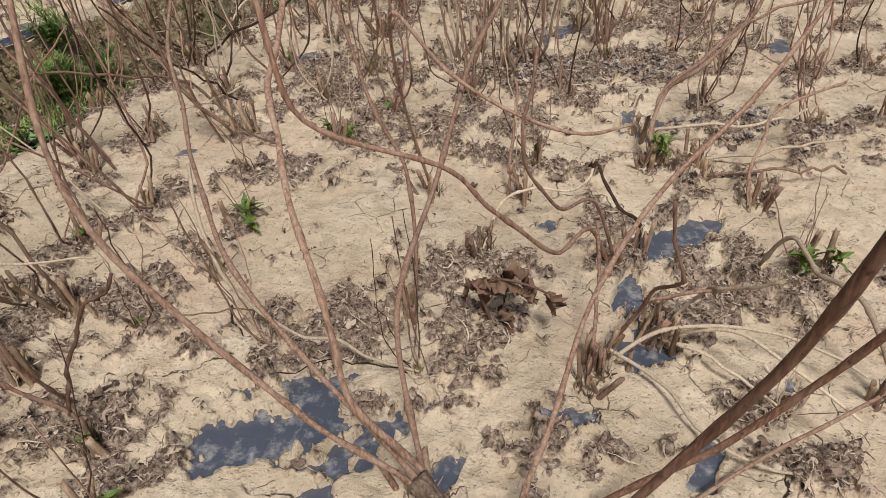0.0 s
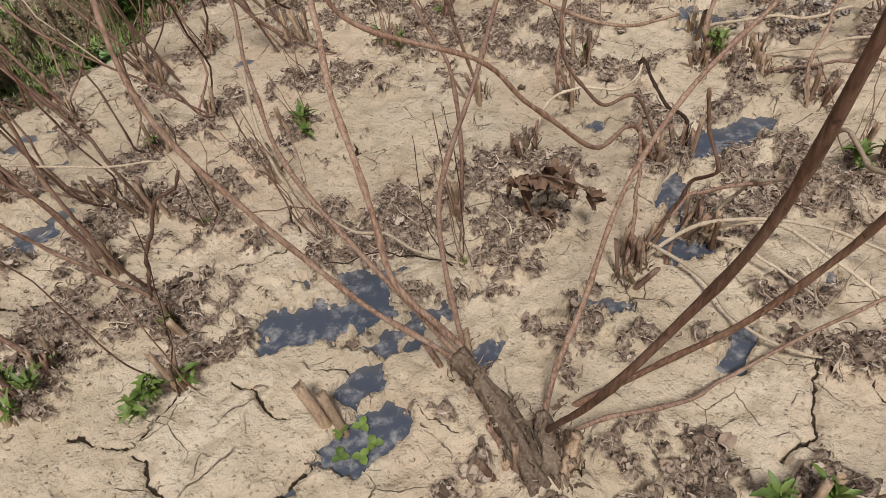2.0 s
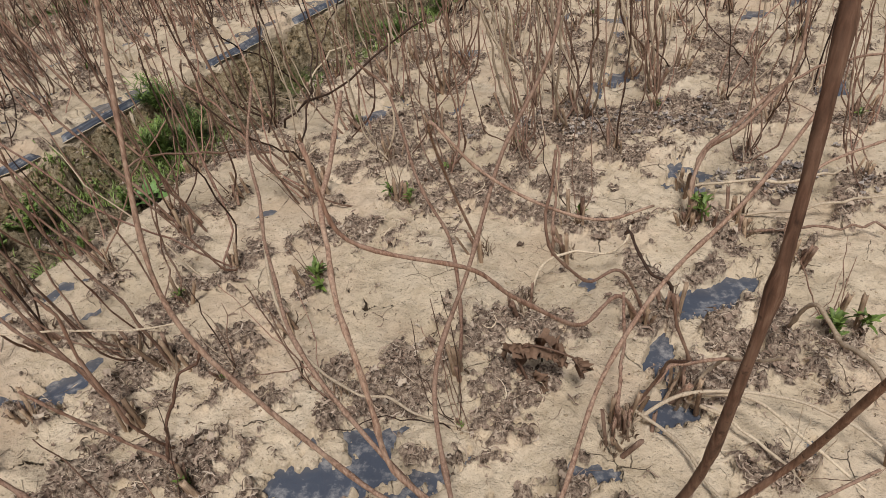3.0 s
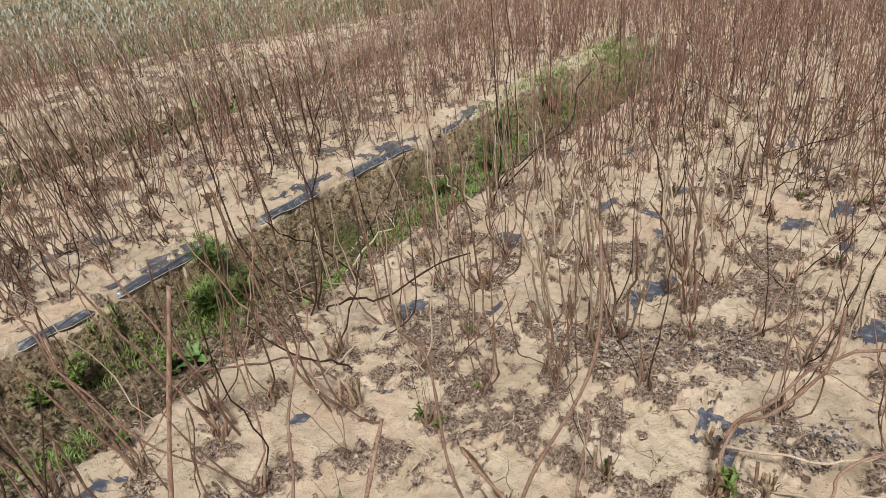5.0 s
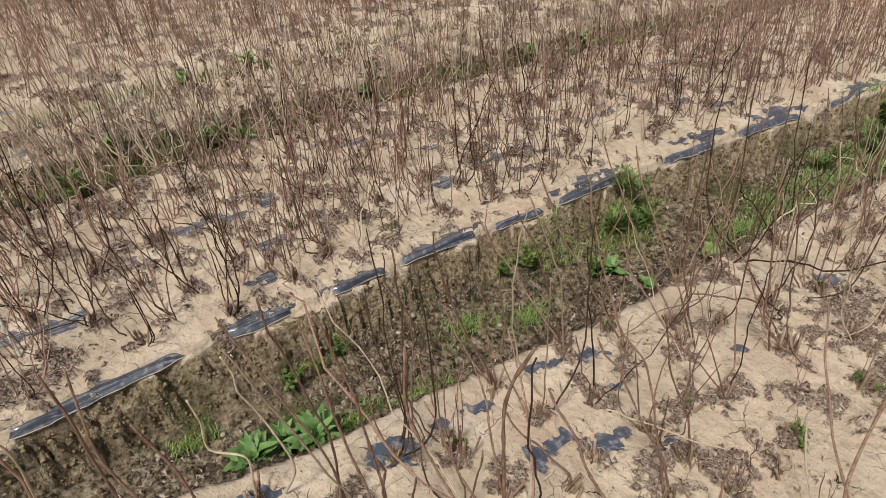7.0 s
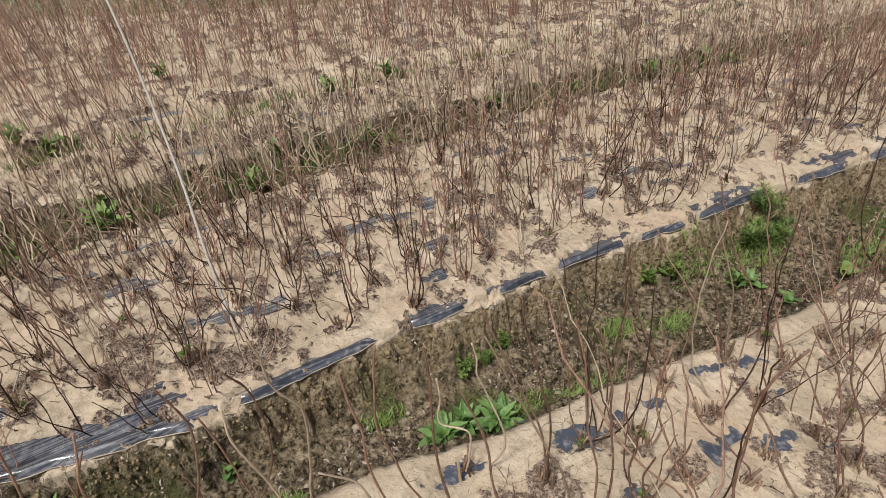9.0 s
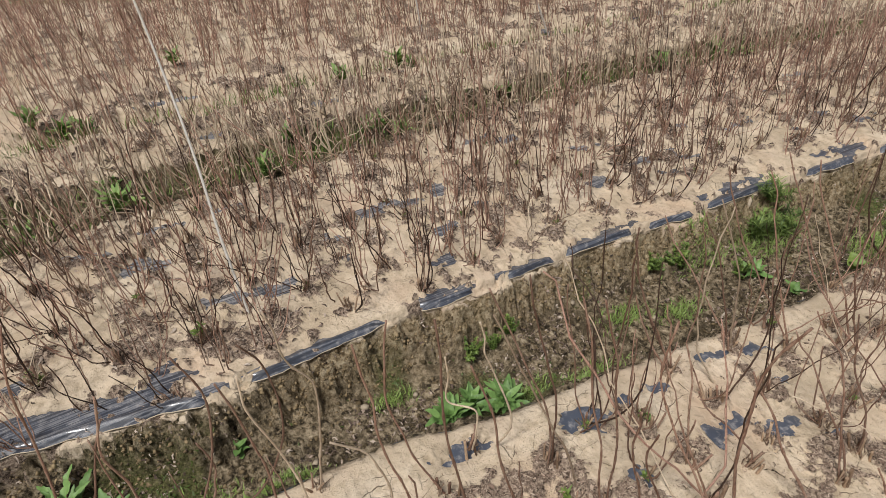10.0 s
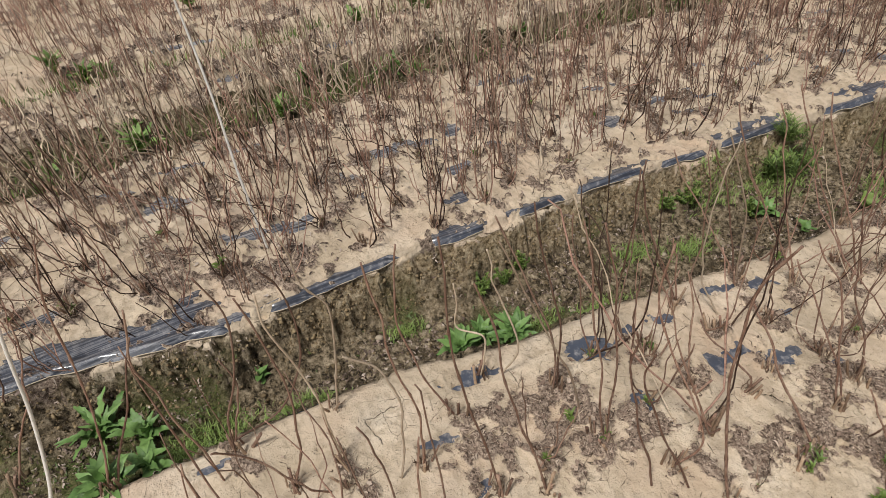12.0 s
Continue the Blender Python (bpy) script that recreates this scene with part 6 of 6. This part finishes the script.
# ---- sprouting cut stump beside bare film ----
def cut_stump(x, y):
    r = np.random.default_rng(3)
    base = new("cut_stump")
    base.matrix_basis = pose(x, y, height(x, y) + 0.002, 0, 0, 0)
    for k, (ox, oy, lx, ly, h) in enumerate([(-0.008, 0.0, -0.50, 0.12, 0.075), (0.002, 0.004, -0.42, 0.16, 0.064)]):
        d = np.array([lx, ly, 1.0])
        p = np.array([ox, oy, -0.008]) + np.linspace(0, 1, 8)[:, None] * d * h
        v, f = tube(p, np.array([1.2, 1.1, 1.0, 1.0, 0.98, 1.0, 1.02, 1.05]) * (0.0060 - k * 0.0008), 10)
        v[-10:] -= d * 0.008
        v[-20:-10] += d * r.uniform(-0.003, 0.002, (10, 1))
        child("stub", mesh_from("stub", v, f, DRY_STALK), base, "hollow cut stalk")
    for k in range(5):
        a = k * 1.3 + 0.4
        stalk = np.array([0.018 * math.cos(a) + 0.012, 0.018 * math.sin(a), 0.008 + 0.004 * (k % 3)])
        trefoil, fs, n = [], [], 0
        for m in range(3):
            v, f = leaf_verts(0.010, 0.0042, 0.2, 0.0, 6)
            trefoil.append(turned(v, a + m * 2.1, 0.15) + stalk)
            fs.append(f + n)
            n += len(v)
        child("leaf", mesh_from("leaf", np.vstack(trefoil), np.vstack(fs), GREEN), base, "small green clover leaf")
    return tagged(base, "hollow cut stump with clover leaves at its foot", "plant stump")


cut_stump(-0.085, 0.535)


def green_clump(x, y, count, size):
    r = np.random.default_rng(int(abs(x * 311 + y * 177) * 10))
    base = new("sprouting_stump")
    base.matrix_basis = pose(x, y, height(x, y), 0, 0, 0)
    for k in range(4):
        child("stub", stub_mesh(r), base, "short cut stalk")
    for k in range(count):
        add_shoot(base, r, 13, size, (r.normal(0, 0.018), r.normal(0, 0.014), r.uniform(0, 0.006)))
    return tagged(base, "cut stump sprouting fresh green leaves on mud", "plant stump", "sprouting stumps")


for gx_, gy_, gc, gs in [(-0.27, 0.515, 5, 0.022), (0.315, 0.60, 5, 0.024), (-0.40, 0.955, 3, 0.022), (0.145, 1.315, 3, 0.024), (0.355, 1.12, 3, 0.026), (-0.37, 1.20, 2, 0.02), (-0.05, 1.25, 1, 0.02), (-0.70, 0.115, 1, 0.024), (-0.80, 0.375, 2, 0.018), (-1.585, -0.42, 2, 0.03), (-0.42, 0.44, 3, 0.02), (-1.66, -0.84, 2, 0.02)]:
    green_clump(gx_, gy_, gc, gs)


# ---- withered leaves hanging on a bent stalk ----
def withered_leaves():
    r = np.random.default_rng(31)
    base = new("withered_plant")
    base.location = (0.0, 0.875, 0.0)
    stalk = [(0.0, 0.0, -0.005), (-0.012, 0.0, 0.03), (-0.02, -0.005, 0.06), (0.0, -0.006, 0.085), (0.035, -0.004, 0.085), (0.06, 0.0, 0.075)]
    child("stem", mesh_from("stem", *tube(smooth_path(stalk, 24), np.linspace(0.0022, 0.0012, 24), 6), BARK_RED), base)
    for ox, oy, oz, ln, wd, yaw, pitch in [(-0.03, 0, 0.066, 0.06, 0.017, 0.2, -0.1), (0.0, 0.004, 0.078, 0.055, 0.02, 0.1, -0.2), (0.05, 0, 0.078, 0.05, 0.016, 0.3, -1.1), (-0.015, 0, 0.05, 0.05, 0.012, 2.0, -1.2), (0.0, 0.0, 0.03, 0.045, 0.012, -0.5, -0.9), (-0.02, 0, 0.058, 0.04, 0.014, 2.9, -0.6), (-0.02, -0.006, 0.07, 0.07, 0.014, 0.1, 0.05), (0.02, -0.004, 0.07, 0.045, 0.015, 0.5, -0.5)]:
        v, f = leaf_verts(ln * 0.72, wd * 0.6, 0.5, 0.08, 18)
        v[:, 2] += 0.30 * wd * np.sin(v[:, 0] * r.uniform(180, 320) + v[:, 1] * 260 + r.uniform(0, 6)) + np.abs(v[:, 1]) * r.uniform(0.2, 1.4)
        v += r.normal(0, 0.0016, v.shape)
        child("leaf", mesh_from("leaf", turned(v, yaw, pitch, r.normal(0, 0.6)) + [ox, oy, oz], f, WITHERED), base)
    return tagged(base, "withered dark brown leaves hanging from a bent stalk", "plant")


withered_leaves()


# ---- dead reeds leaning over the beds ----
PALE_REED = bark_material("bleached_reed", (0.46, 0.43, 0.39), (0.66, 0.63, 0.58), (0.8, 0.77, 0.72))


def reed(points, r0, r1):
    base = new("dead_reed")
    base.location = points[0]
    p = smooth_path(np.array(points) - np.array(points[0]), 40)
    child("stalk", mesh_from("stalk", *tube(p, np.linspace(r0, r1, 40), 7), PALE_REED), base)
    return tagged(base, "long pale dead reed stalk leaning over the bed", "reed")


reed([(-1.64, -0.30, 0.0), (-1.73, -0.31, 0.21), (-1.82, -0.31, 0.40), (-1.91, -0.32, 0.60), (-1.98, -0.34, 0.80), (-2.02, -0.36, 0.86), (-2.06, -0.37, 0.87)], 0.0042, 0.0022)
reed([(-2.9, 1.75, 0.0), (-3.0, 1.7, 0.22), (-3.08, 1.66, 0.42), (-3.16, 1.63, 0.58), (-3.27, 1.60, 0.66)], 0.005, 0.002)
reed([(-3.3, 1.2, 0.0), (-3.35, 1.18, 0.22), (-3.42, 1.14, 0.42), (-3.52, 1.1, 0.58), (-3.66, 1.05, 0.62)], 0.005, 0.002)
reed([(-2.7, 2.4, 0.0), (-2.78, 2.36, 0.25), (-2.85, 2.33, 0.45), (-2.96, 2.3, 0.6)], 0.004, 0.002)
reed([(-1.10, -0.95, -0.05), (-1.12, -0.91, 0.05), (-1.14, -0.87, 0.23), (-1.15, -0.84, 0.42), (-1.16, -0.80, 0.60)], 0.004, 0.003)


# ---- rough grass past the field ----
def past_field(x, y):
    return field_end(y) - x


x, y = pick(r, 110000, -9, -2, -2, 9, lambda x, y: (past_field(x, y) > 0.1) * (0.35 + 0.65 * step(fbm(x, y, 0.8, 3, 91), -0.2, 0.3)))
blades("rough_grass", "rough grey-green grass beyond the field", x, y, surface(x, y), 0.045, 0.006, DRY_GRASS, r)
x, y = pick(r, 30000, -12, -1, -4, 14, lambda x, y: (past_field(x, y) > 0.3) * step(fbm(x, y, 1.1, 3, 95), 0.0, 0.35))
blades("rough_grass", "pale dry grass beyond the field", x, y, surface(x, y), 0.06, 0.005, PITH, r)
x, y = pick(r, 30000, -9, -1, -4, 14, lambda x, y: (past_field(x, y) > 0.02) * (past_field(x, y) < 0.45 + 0.5 * fbm(x, y, 0.7, 3, 98)))
blades("rough_grass", "dark green grass at the field edge", x, y, surface(x, y), 0.09, 0.005, GRASS, r)
x, y = pick(r, 16000, -30, -6, -6, 30, lambda x, y: (past_field(x, y) > 4.0) * (0.3 + 0.7 * step(fbm(x, y, 2.0, 3, 99), -0.2, 0.2)))
blades("dead_scrub", "brown dead scrub on the rising ground behind", x, y, surface(x, y), 0.30, 0.02, BARK_GREY, r, "scrub")
